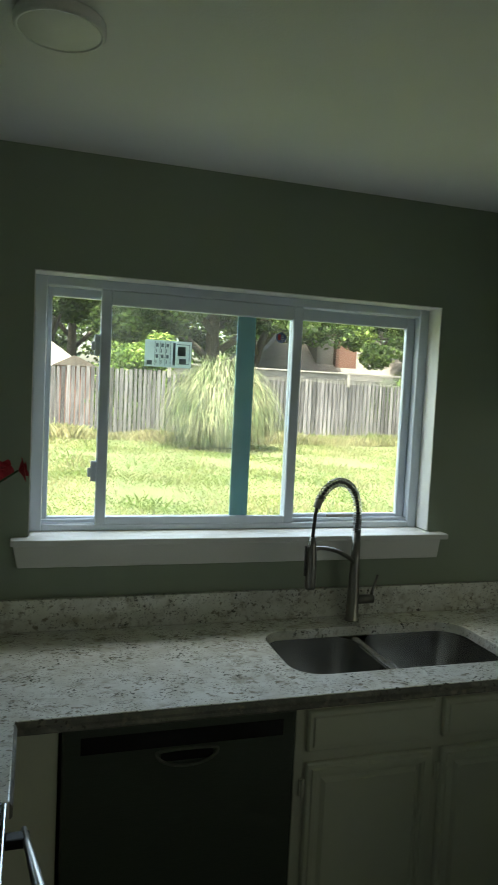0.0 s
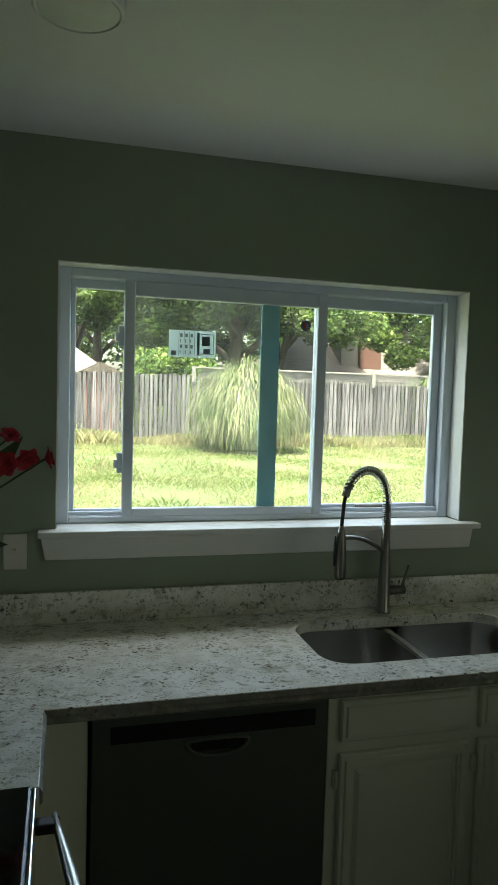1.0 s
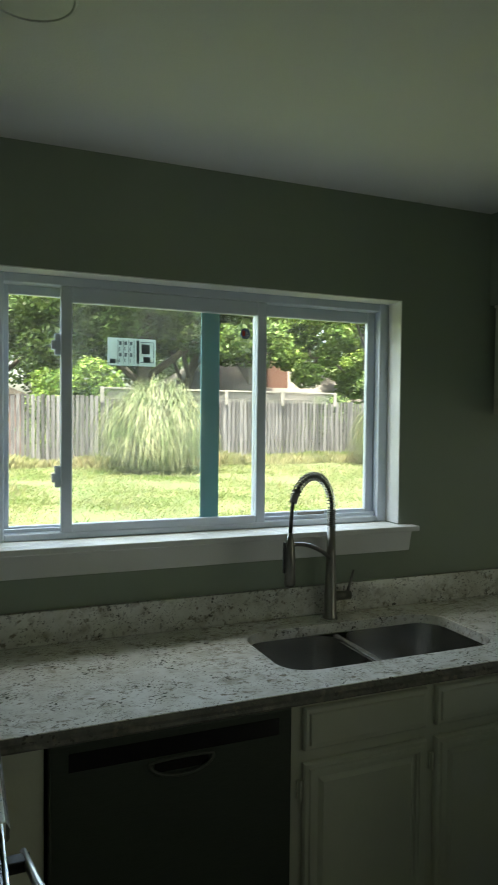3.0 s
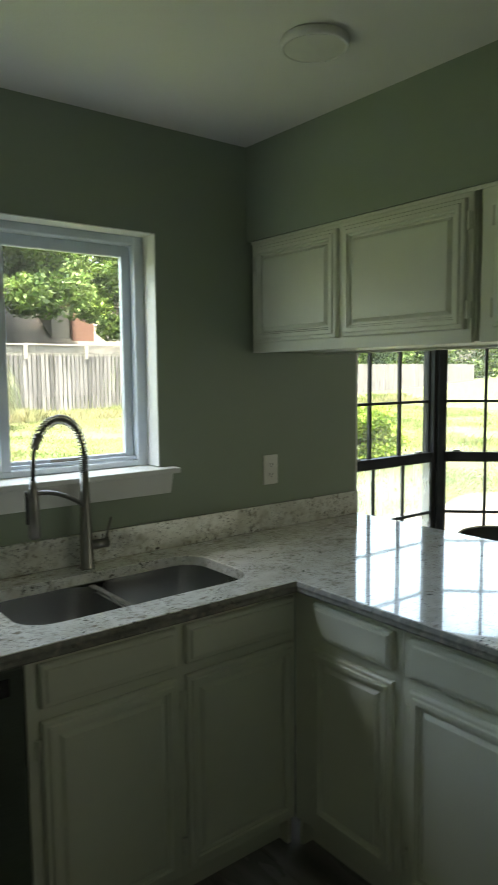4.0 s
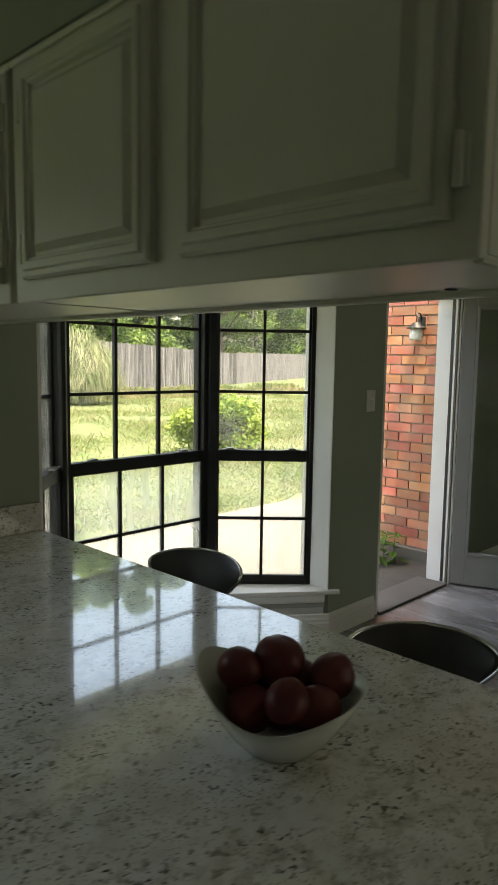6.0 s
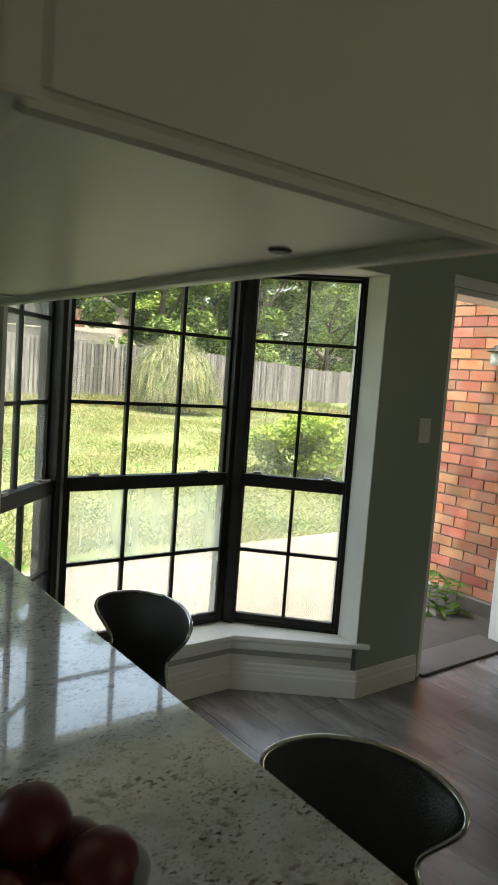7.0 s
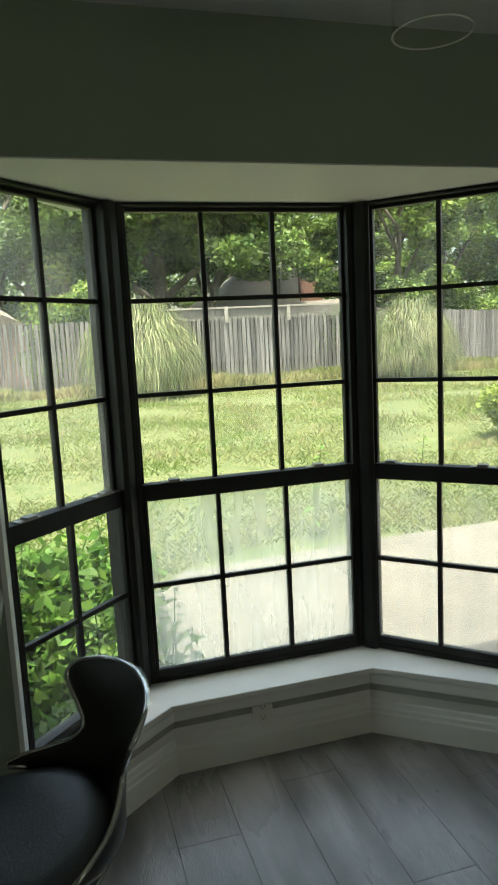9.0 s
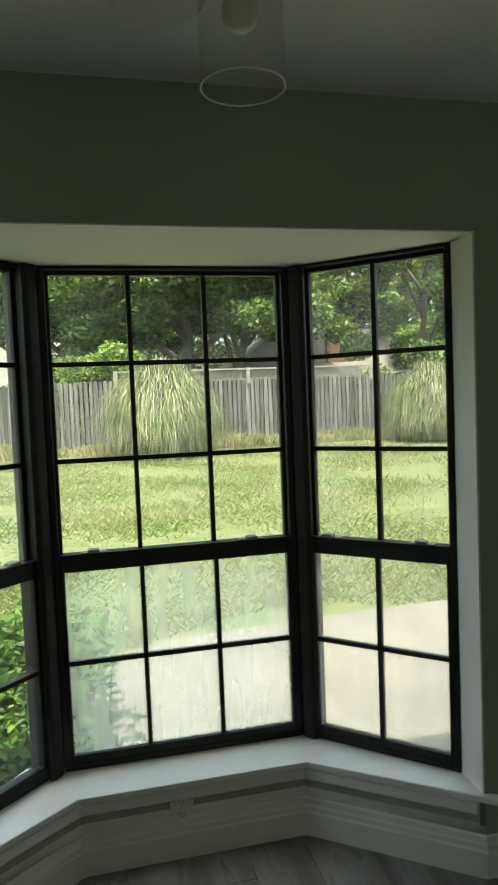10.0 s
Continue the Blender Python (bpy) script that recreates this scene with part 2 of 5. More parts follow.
BRIGHT = leafy("bright_leaf", (0.12, 0.19, 0.025), (0.20, 0.26, 0.05), 0.4, 0.45, 1.5)
VINE = leafy("vine_leaf", (0.035, 0.085, 0.012), (0.085, 0.16, 0.028), 0.5, 0.45, 3)
BARK = material("bark", (0.09, 0.075, 0.06), 0.9, 0, (0.05, 0.042, 0.035), scale=3, stretch=(3, 3, 0.6), bump=0.8, bump_scale=14)
FENCE = vary(material("weathered_cedar", (0.118, 0.113, 0.116), 0.85, 0, (0.030, 0.028, 0.030), scale=3.2, detail=10, stretch=(7, 7, 0.32), low=0.38, high=0.66, bump=0.5, bump_scale=30), 0.6)
PALE = material("pale_fence_wood", (0.20, 0.19, 0.175), 0.85, 0, (0.13, 0.125, 0.115), scale=4, stretch=(1, 1, 3))
SHINGLE = material("roof_shingle", (0.125, 0.115, 0.108), 0.9, 0, (0.08, 0.073, 0.068), scale=3, stretch=(1, 1, 7), detail=8)
BRICK = vary(material("red_brick", (0.36, 0.12, 0.068), 0.85, 0, (0.34, 0.18, 0.12), scale=9, detail=8, bump=0.6, bump_scale=70), 0.3, "Object Info", 0.02)
OLDBRICK = material("old_brick", (0.15, 0.070, 0.050), 0.9, 0, (0.10, 0.052, 0.040), scale=6, stretch=(1, 1, 4), detail=8)
MORTAR = material("mortar", (0.30, 0.27, 0.24), 0.9, 0, (0.24, 0.21, 0.19), scale=20, bump=0.5, bump_scale=80)
SIDING = material("pale_siding", (0.20, 0.19, 0.175), 0.8, 0, (0.17, 0.16, 0.15), scale=2)
DOORPAINT = material("grey_door_paint", (0.24, 0.24, 0.23), 0.45, 0, (0.22, 0.22, 0.21), scale=5)
GLASS = glass_pane("clear_glass", 0.0, (0.97, 0.98, 0.97), 0.02)
DUSTY = glass_pane("dusted_glass", 0.0, (0.97, 0.98, 0.97), 0.03)
MISTY = glass_pane("misty_glass", 0.15, (0.97, 0.98, 0.96), 0.05)
HAZY = glass_pane("dusty_glass", 0.0, (0.96, 0.97, 0.96), 0.09)
FOGGY = glass_pane("fogged_glass", 0.25, (0.97, 0.98, 0.96), 0.05)
SHADE = glass_pane("shade_glass", 0.0, (0.93, 0.93, 0.92), 0.03, 1.0)

# ---- mesh helpers ----


def mesh_of(name, bm, mat):
    me = bpy.data.meshes.new(name)
    bmesh.ops.recalc_face_normals(bm, faces=bm.faces)
    bm.to_mesh(me)
    bm.free()
    me.materials.append(mat)
    return me


def part(name, bm, mat, parent=None, label="", smooth=False, bevel=0.0):
    me = mesh_of(name, bm, mat)
    ob = new(name, me)
    if smooth:
        me.polygons.foreach_set("use_smooth", [True] * len(me.polygons))
    if bevel:
        b = ob.modifiers.new("edge", "BEVEL")
        b.width, b.segments, b.limit_method, b.angle_limit = bevel, 2, "ANGLE", radians(40)
    if parent:
        ob.parent = parent
    if label:
        tagged(ob, label)
    return ob


def thing(name, label, category, group="", at=(0, 0, 0), kind=""):
    ob = new(name)
    ob.location = at
    ob.empty_display_size = 0.1
    return tagged(ob, label, category, group, kind)


def box(x0, y0, z0, x1, y1, z1, bm=None):
    bm = bm or bmesh.new()
    v = [bm.verts.new((x, y, z)) for x in (x0, x1) for y in (y0, y1) for z in (z0, z1)]
    for f in ((0, 1, 3, 2), (4, 6, 7, 5), (0, 4, 5, 1), (2, 3, 7, 6), (0, 2, 6, 4), (1, 5, 7, 3)):
        bm.faces.new([v[i] for i in f])
    return bm


def prism(points, z0, z1, bm=None):
    """An upright prism over a plan outline."""
    bm = bm or bmesh.new()
    a = [bm.verts.new((x, y, z0)) for x, y in points]
    b = [bm.verts.new((x, y, z1)) for x, y in points]
    bm.faces.new(a)
    bm.faces.new(b)
    n = len(points)
    for i in range(n):
        bm.faces.new((a[i], a[(i + 1) % n], b[(i + 1) % n], b[i]))
    return bm


def tube(path, radius, sides=10, bm=None, closed=False, caps=True):
    """A round bar along a path; radius is a number or one for each point."""
    bm = bm or bmesh.new()
    pts = [Vector(p) for p in path]
    n = len(pts)
    rad = radius if isinstance(radius, (list, tuple)) else [radius] * n
    rings, side = [], None
    for i, p in enumerate(pts):
        a = pts[(i - 1) % n] if closed or i else p
        b = pts[(i + 1) % n] if closed or i < n - 1 else p
        d = (b - a).normalized()
        if side is None:
            side = d.orthogonal().normalized()
        side = (side - d * side.dot(d)).normalized()
        up = d.cross(side)
        rings.append([bm.verts.new(p + rad[i] * (math.cos(t) * side + math.sin(t) * up)) for t in [2 * math.pi * k / sides for k in range(sides)]])
    for i in range(n if closed else n - 1):
        r, s = rings[i], rings[(i + 1) % n]
        for k in range(sides):
            bm.faces.new((r[k], r[(k + 1) % sides], s[(k + 1) % sides], s[k]))
    if caps and not closed:
        bm.faces.new(rings[0])
        bm.faces.new(rings[-1][::-1])
    return bm


def lathe(profile, center=(0, 0, 0), sides=32, bm=None):
    """Turn a list of (radius, height) about an upright axis."""
    bm = bm or bmesh.new()
    rings = []
    for r, z in profile:
        if r < 1e-5:
            rings.append([bm.verts.new((center[0], center[1], center[2] + z))])
        else:
            rings.append([bm.verts.new((center[0] + r * math.cos(2 * math.pi * k / sides), center[1] + r * math.sin(2 * math.pi * k / sides), center[2] + z)) for k in range(sides)])
    for a, b in zip(rings, rings[1:]):
        for k in range(sides):
            q = [a[k % len(a)], a[(k + 1) % len(a)], b[(k + 1) % len(b)], b[k % len(b)]]
            q = list(dict.fromkeys(q))
            if len(q) > 2:
                bm.faces.new(q)
    return bm


def turned(bm, m):
    bmesh.ops.transform(bm, matrix=m, verts=bm.verts)
    return bm


def from_arrays(name, verts, faces, mat, smooth=False):
    me = bpy.data.meshes.new(name)
    me.from_pydata(verts, [], faces)
    me.materials.append(mat)
    if smooth:
        me.polygons.foreach_set("use_smooth", [True] * len(me.polygons))
    return me


def structure(name, bm, mat, label="", category="", bevel=0.0):
    return tagged(part(name, bm, mat, bevel=bevel), label, category, kind="structure")


# ---- plan ----
CEIL_Z = 2.434
WEST, EAST, SOUTH = -0.65, 6.6, -4.6
WX0, WX1, WZ0, WZ1 = 0.0, 1.451, 1.20, 2.062     # kitchen window opening
BX0, BX1, BZ = 2.494, 4.256, 2.047               # bay opening
DX0, DX1, DZ = 4.735, 5.625, 2.06                 # patio door opening
T = 0.16                                         # wall thickness

# north wall with three openings
bm = box(WEST - 0.15, 0, -0.1, WX0, T, CEIL_Z)
box(WX0, 0, -0.1, WX1, T, WZ0, bm)
box(WX0, 0, WZ1, WX1, T, CEIL_Z, bm)
box(WX1, 0, -0.1, BX0, T, CEIL_Z, bm)
box(BX0, 0, BZ + 0.004, BX1, T, CEIL_Z, bm)
box(BX1, 0, -0.1, DX0, T, CEIL_Z, bm)
box(DX0, 0, DZ, DX1, T, CEIL_Z, bm)
box(DX1, 0, -0.1, EAST + 0.15, T, CEIL_Z, bm)
structure("wall_north", bm, WALL, "grey-green painted wall round the windows", "wall")
bm = box(WEST - 0.15, SOUTH, -0.1, WEST, -3.92, CEIL_Z)
box(WEST - 0.15, -2.38, -0.1, WEST, 0, CEIL_Z, bm)
box(WEST - 0.15, -3.92, -0.1, WEST, -2.38, 0.86, bm)
box(WEST - 0.15, -3.92, 2.04, WEST, -2.38, CEIL_Z, bm)
structure("wall_west", bm, WALL, "grey-green painted side wall", "wall")
# unseen panel, added to close the side lamp's opening
structure("curtain", box(WEST - 0.20, -4.0, 0.8, WEST - 0.152, -2.3, 2.1), CEIL, "pale panel added to close the unseen side opening", "curtain")
structure("wall_east", box(EAST, SOUTH, -0.1, EAST + 0.15, 0, CEIL_Z), WALL, "grey-green painted side wall", "wall")
bm = box(WEST - 0.15, SOUTH - 0.15, -0.1, 2.65, SOUTH, CEIL_Z)
box(2.65, SOUTH - 0.15, -0.1, 5.35, SOUTH, 0.3, bm)
box(2.65, SOUTH - 0.15, 2.2, 5.35, SOUTH, CEIL_Z, bm)
box(5.35, SOUTH - 0.15, -0.1, EAST + 0.15, SOUTH, CEIL_Z, bm)
structure("wall_south", bm, WALL, "grey-green painted back wall", "wall")
# unseen panel, added to close the opening of the back lamp
structure("curtain", box(2.55, SOUTH - 0.20, 0.2, 5.45, SOUTH - 0.152, 2.3), CEIL, "pale panel added to close the unseen back opening", "curtain")
structure("ceiling", box(WEST - 0.15, SOUTH - 0.15, CEIL_Z, EAST + 0.15, T, CEIL_Z + 0.2), CEIL, "white painted flat ceiling", "ceiling")
structure("roof_eave", box(WEST - 0.6, T, CEIL_Z + 0.02, 5.75, 0.34, CEIL_Z + 0.2), TRIM, "white roof overhang outside", "eave")
structure("subfloor", box(WEST - 0.15, SOUTH - 0.15, -0.1, EAST + 0.15, 0.62, -0.012), SUBFLOOR, "dark underlay below the planks", "floor")

# soffit above the peninsula cabinets
SX0, SX1, SY1 = 1.866, 2.225, -1.975
structure("soffit", box(SX0, SY1, 2.073, SX1, 0, CEIL_Z), WALL, "painted soffit box above the wall cabinets", "soffit")


# ---- kitchen window ----
def frame_bars(x0, z0, x1, z1, w, y0, y1, wt=None, wb=None):
    wt, wb = wt or w, wb or w
    bm = box(x0, y0, z0, x0 + w, y1, z1)
    box(x1 - w, y0, z0, x1, y1, z1, bm)
    box(x0 + w, y0, z0, x1 - w, y1, z0 + wb, bm)
    box(x0 + w, y0, z1 - wt, x1 - w, y1, z1, bm)
    return bm


win = thing("window_1", "white vinyl sliding kitchen window with a stuck-on paper label", "window", kind="structure")
part("window_frame", frame_bars(WX0 + 0.001, 1.2188, WX1 - 0.001, 2.060, 0.04, 0.085, 0.155, 0.03, 0.022), VINYL, win, bevel=0.004)
part("track", box(0.041, 0.10, 1.2445, 1.41, 0.112, 1.256), VINYL, win, bevel=0.002)
s1 = part("fixed_sash", frame_bars(0.042, 1.246, 0.758, 2.028, 0.016, 0.120, 0.142, 0.03, 0.016), VINYL, win, bevel=0.003)
part("pane", box(0.058, 0.130, 1.262, 0.70, 0.133, 1.998), GLASS, s1).visible_shadow = False
s2 = part("sliding_sash", frame_bars(0.214, 1.2335, 0.934, 2.0295, 0.036, 0.088, 0.112, 0.050, 0.032), VINYL, win, bevel=0.004)
part("pane", box(0.250, 0.098, 1.2655, 0.898, 0.101, 1.9795), GLASS, s2).visible_shadow = False
bm = box(0.695, 0.1125, 1.262, 0.762, 0.119, 1.998)
part("blue_stile", bm, FILM, win, "stile with pale blue protective film")
s3 = part("outer_sash", frame_bars(0.90, 1.246, 1.410, 2.028, 0.034, 0.120, 0.142, 0.042, 0.022), VINYL, win, bevel=0.004)
part("pane", box(0.934, 0.130, 1.268, 1.376, 0.133, 1.986), GLASS, s3).visible_shadow = False
for z in (1.42, 1.845):
    bm = box(0.196, 0.098, z - 0.035, 0.216, 0.110, z + 0.035)
    box(0.186, 0.090, z - 0.018, 0.200, 0.104, z + 0.012, bm)
    part("latch", bm, VINYL, s2, "small grey sash latch", bevel=0.003)
bm = box(1.08, 0.1115, 1.2565, 1.19, 0.1195, 1.266)
part("weep_cover", bm, NICKEL, win, bevel=0.002)
# paper label with printed blocks, and a round sticker
lab = part("paper_label", box(0.364, 0.0962, 1.785, 0.527, 0.0975, 1.876), PAPER, s2, "pale paper energy label with printed bars")
bm = bmesh.new()
for x0, z0, x1, z1 in ((0.372, 1.791, 0.390, 1.806), (0.461, 1.793, 0.470, 1.870), (0.474, 1.797, 0.520, 1.799), (0.474, 1.864, 0.520, 1.866), (0.518, 1.797, 0.520, 1.866), (0.484, 1.799, 0.508, 1.816), (0.478, 1.826, 0.506, 1.858)):
    box(x0, 0.0954, z0, x1, 0.0962, z1, bm)
for i in range(3):
    for j in range(4):
        box(0.402 + 0.018 * i, 0.0954, 1.796 + 0.019 * j, 0.4045 + 0.018 * i + 0.006 * (j % 2), 0.0962, 1.808 + 0.019 * j, bm)
for x in (0.398, 0.416, 0.434, 0.452):
    box(x, 0.0954, 1.790, x + 0.0012, 0.0962, 1.872, bm)
part("print", bm, INK, s2, "dark printed bars")
bm = lathe([(0.0, 0), (0.019, 0), (0.019, 0.001), (0.0, 0.001)], sides=28)
st = part("round_sticker", turned(bm, Matrix.Translation((0.854, 0.0975, 1.915)) @ Matrix.Rotation(radians(90), 4, "X")), STICK_BLUE, s2, "round dark sticker with red and white stripes")
bm = bmesh.new()
for i in range(4):
    box(0.855, 0.0956, 1.902 + 0.006 * i, 0.868 - 0.003 * abs(i - 1), 0.0964, 1.905 + 0.006 * i, bm)
part("stripes", bm, PAPER, s2)
bm = box(0.842, 0.0956, 1.906, 0.852, 0.0964, 1.926)
part("emblem", bm, STICK_RED, s2)
# reveals, stool and apron
bm = box(WX0 + 0.0002, 0.002, 1.222, WX0 + 0.0035, 0.085, 2.0585)
box(WX1 - 0.0035, 0.002, 1.222, WX1 - 0.0002, 0.085, 2.0585, bm)
box(WX0 + 0.0002, 0.002, 2.0585, WX1 - 0.0002, 0.085, 2.0618, bm)
structure("window_reveal", bm, TRIM, "white painted window reveal", "trim")
bm = box(-0.052, -0.055, 1.198, 1.508, -0.0005, 1.2185)
box(WX0 + 0.001, -0.0005, 1.2005, WX1 - 0.001, 0.10, 1.2185, bm)
structure("window_stool", bm, TRIM, "white painted window sill board", "sill", bevel=0.004)
bm = bmesh.new()
v = [bm.verts.new(p) for p in ((-0.045, -0.022, 1.1975), (1.497, -0.022, 1.1975), (1.485, -0.022, 1.122), (-0.030, -0.022, 1.122))]
f = bm.faces.new(v)
r = bmesh.ops.extrude_face_region(bm, geom=[f])
bmesh.ops.translate(bm, verts=[e for e in r["geom"] if isinstance(e, bmesh.types.BMVert)], vec=(0, 0.0215, 0))
structure("window_apron", bm, TRIM, "white painted apron under the sill", "trim", bevel=0.004)


# ---- bay window ----
def local(p0, ang):
    return Matrix.Translation((p0[0], p0[1], 0)) @ Matrix.Rotation(ang, 4, "Z")


def sash_window(name, p0, p1, cols, upper, lower, lower_label=""):
    """A black double-hung window between two plan points, upper glass 3 rows, lower glass 2 rows."""
    d = Vector((p1[0] - p0[0], p1[1] - p0[1]))
    W = d.length
    m = local(p0, math.atan2(d.y, d.x))
    w = thing(name, "black double-hung bay window with thin glazing bars", "window", kind="structure")

    def put(nm, bm, mat, parent, label="", bevel=0.0):
        return part(nm, turned(bm, m), mat, parent, label, bevel=bevel)

    e = 0.034
    bm = frame_bars(-e, 0.276, W + e, BZ - 0.001, 0.022, -0.03, 0.06, 0.012, 0.022)
    put("window_frame", bm, BLACK, w, bevel=0.003)
    up = put("upper_sash", frame_bars(-0.0115, 1.012, W + 0.0115, 2.034, 0.0115, 0.004, 0.034, 0.014, 0.034), BLACK, w, bevel=0.003)
    lo = put("lower_sash", frame_bars(-0.0115, 0.2985, W + 0.0115, 1.048, 0.0135, -0.0285, 0.002, 0.062, 0.030), BLACK, w, bevel=0.003)
    put("pane", box(0, 0.018, 1.046, W, 0.021, 2.020), upper, up).visible_shadow = False
    put("pane", box(0.002, -0.013, 0.3285, W - 0.002, -0.010, 0.986), lower, lo, lower_label).visible_shadow = False
    for i in range(1, cols):
        x = W * i / cols
        put("glazing_bar", box(x - 0.008, 0.008, 1.046, x + 0.008, 0.030, 2.020), BLACK, up)
        put("glazing_bar", box(x - 0.008, -0.023, 0.3285, x + 0.008, -0.001, 0.986), BLACK, lo)
    for z in (1.373, 1.712):
        put("glazing_bar", box(0, 0.0095, z - 0.008, W, 0.0285, z + 0.008), BLACK, up)
    put("glazing_bar", box(0.002, -0.0215, 0.650, W - 0.002, -0.0025, 0.666), BLACK, lo)
    for x in (W * 0.13, W * 0.83):
        bm = box(x - 0.045, -0.036, 1.0485, x + 0.045, -0.004, 1.054)
        box(x - 0.02, -0.046, 1.0545, x + 0.02, -0.012, 1.064, bm)
        put("tilt_latch", bm, NICKEL, lo, "small metal sash latch", bevel=0.002)
    return w


CL, CR, CY = 2.972, 3.786, 0.575
sash_window("window_2", (CL, CY), (CR, CY), 3, DUSTY, FOGGY, "milky pane fogged between its sheets")
sash_window("window_3", (3.893, 0.524), (4.244, 0.173), 2, HAZY, MISTY, "slightly fogged pane")
sash_window("window_4", (2.506, 0.173), (2.857, 0.524), 2, HAZY, GLASS)
for s in (1, -1):
    pts = [(3.379 + s * (x - 3.379), y) for x, y in ((3.822, 0.53), (3.822, 0.612), (3.868, 0.612), (3.908, 0.572), (3.868, 0.50), (3.848, 0.50))]
    structure("bay_post", prism(pts, 0.2755, BZ - 0.001), BLACK, "black corner post between bay windows", "post", bevel=0.004)
    pts = [(3.379 + s * (x - 3.379), y) for x, y in ((BX1 - 0.006, 0.003), (BX1 + 0.05, 0.003), (BX1 + 0.05, T + 0.09), (BX1 + 0.024, T + 0.05), (BX1 - 0.006, T - 0.02))]
    structure("bay_jamb", prism(pts, 0.2755, BZ - 0.001), TRIM, "white painted bay jamb", "trim")
outer = [(BX0 - 0.05, T), (2.80, 0.70), (3.95, 0.70), (BX1 + 0.05, T)]
structure("bay_ceiling", prism([(BX0, 0.002), (BX1, 0.002), (BX1 + 0.05, T + 0.01), (3.97, 0.72), (2.79, 0.72), (BX0 - 0.05, T + 0.01)], BZ, BZ + 0.25), CEIL, "white painted bay head", "ceiling")
front = [(2.488, -0.012), (2.988, 0.385), (3.770, 0.385), (4.262, -0.012)]
structure("wall_bay", prism([(BX0 - 0.04, 0.004), *[(x, y) for x, y in front][1:3], (BX1 + 0.04, 0.004), (BX1 + 0.04, T + 0.06), (3.95, 0.66), (2.80, 0.66), (BX0 - 0.04, T + 0.06)], -0.3, 0.252), TRIM, "low white wall under the bay windows", "wall")
structure("bay_sill", prism([(2.497, 0.02), (2.444, -0.03), (2.468, -0.055), (2.984, 0.358), (3.774, 0.358), (4.292, -0.055), (4.312, -0.03), (4.255, 0.02), (4.255, T - 0.02), (3.88, 0.575), (2.878, 0.575), (2.497, T - 0.02)], 0.2525, 0.275), TRIM, "white painted wide bay sill", "sill", bevel=0.004)


def run(points, profile, closed=False):
    """Sweep a (depth, height) outline along a plan line, depth to its right."""
    bm = bmesh.new()
    n = len(points)
    rings = []
    for i, p in enumerate(points):
        a = Vector(points[i - 1]) if i else None
        b = Vector(points[i + 1]) if i < n - 1 else None
        p = Vector(p)
        d1 = (p - a).normalized() if a else (b - p).normalized()
        d2 = (b - p).normalized() if b else d1
        n1, n2 = Vector((d1.y, -d1.x)), Vector((d2.y, -d2.x))
        mid = (n1 + n2).normalized()
        mid /= max(mid.dot(n1), 0.3)
        rings.append([bm.verts.new((p.x + mid.x * q, p.y + mid.y * q, z)) for q, z in profile])
    k = len(profile)
    for a, b in zip(rings, rings[1:]):
        for j in range(k):
            bm.faces.new((a[j], a[(j + 1) % k], b[(j + 1) % k], b[j]))
    bm.faces.new(rings[0])
    bm.faces.new(rings[-1][::-1])
    return bm


BASE = [(0.0, 0.0), (0.016, 0.0), (0.016, 0.085), (0.012, 0.092), (0.012, 0.108), (0.008, 0.115), (0.006, 0.132), (0.0, 0.138)]
structure("baseboard", run([(2.506, 0.002), *front[1:3], (BX1 + 0.001, -0.001), (DX0 - 0.03, -0.001)], BASE), TRIM, "white moulded baseboard along the bay", "baseboard")
structure("baseboard", run([(DX1 + 0.05, -0.001), (EAST - 0.002, -0.001), (EAST - 0.002, SOUTH + 0.02)], BASE), TRIM, "white moulded baseboard", "baseboard")
structure("trim", run([(2.52, 0.014), *front[1:3], (4.236, 0.014)], [(0.0, 0.205), (0.010, 0.205), (0.013, 0.212), (0.013, 0.242), (0.018, 0.252), (0.0, 0.252)]), TRIM, "white moulding under the bay sill", "trim")
# thin strip whose grey carries the shadow of the sill and moulding
structure("trim", run([(2.52, 0.014), *front[1:3], (4.236, 0.014)], [(0.0, 0.176), (0.004, 0.176), (0.004, 0.2035), (0.0, 0.2035)]), STRIP, "grey strip under the bay sill, darkened for its shadow", "trim")

# ---- patio door ----
bm = box(DX0 - 0.001, 0.003, 0.0, DX0 + 0.03, T + 0.02, DZ)
box(DX1 - 0.022, 0.003, 0.0, DX1 + 0.001, T - 0.01, DZ, bm)
box(DX0 + 0.03, 0.003, DZ - 0.03, DX1 - 0.03, T + 0.02, DZ + 0.001, bm)
structure("door_frame", bm, TRIM, "white painted door frame", "door frame", bevel=0.003)
structure("door_seal", box(DX1 - 0.0255, 0.020, 0.02, DX1 - 0.0222, 0.040, DZ - 0.04), DARK, "dark rubber seal along the door frame", "seal")
bm = box(DX1 + 0.002, -0.017, 0.0, DX1 + 0.058, -0.001, DZ + 0.06)
box(DX0 - 0.02, -0.012, DZ + 0.003, DX1 + 0.002, -0.001, DZ + 0.06, bm)
structure("door_casing", bm, TRIM, "white painted door casing", "trim", bevel=0.004)
structure("threshold", box(DX0 + 0.03, -0.02, -0.01, DX1 - 0.03, T + 0.05, 0.018), CONCRETE, "worn grey door threshold", "threshold", bevel=0.004)
leaf_m = Matrix.Translation((DX1 + 0.012, -0.022, 0)) @ Matrix.Rotation(radians(-66), 4, "Z")
door = thing("door_1", "open grey patio door with one tall glass light", "door", kind="structure")
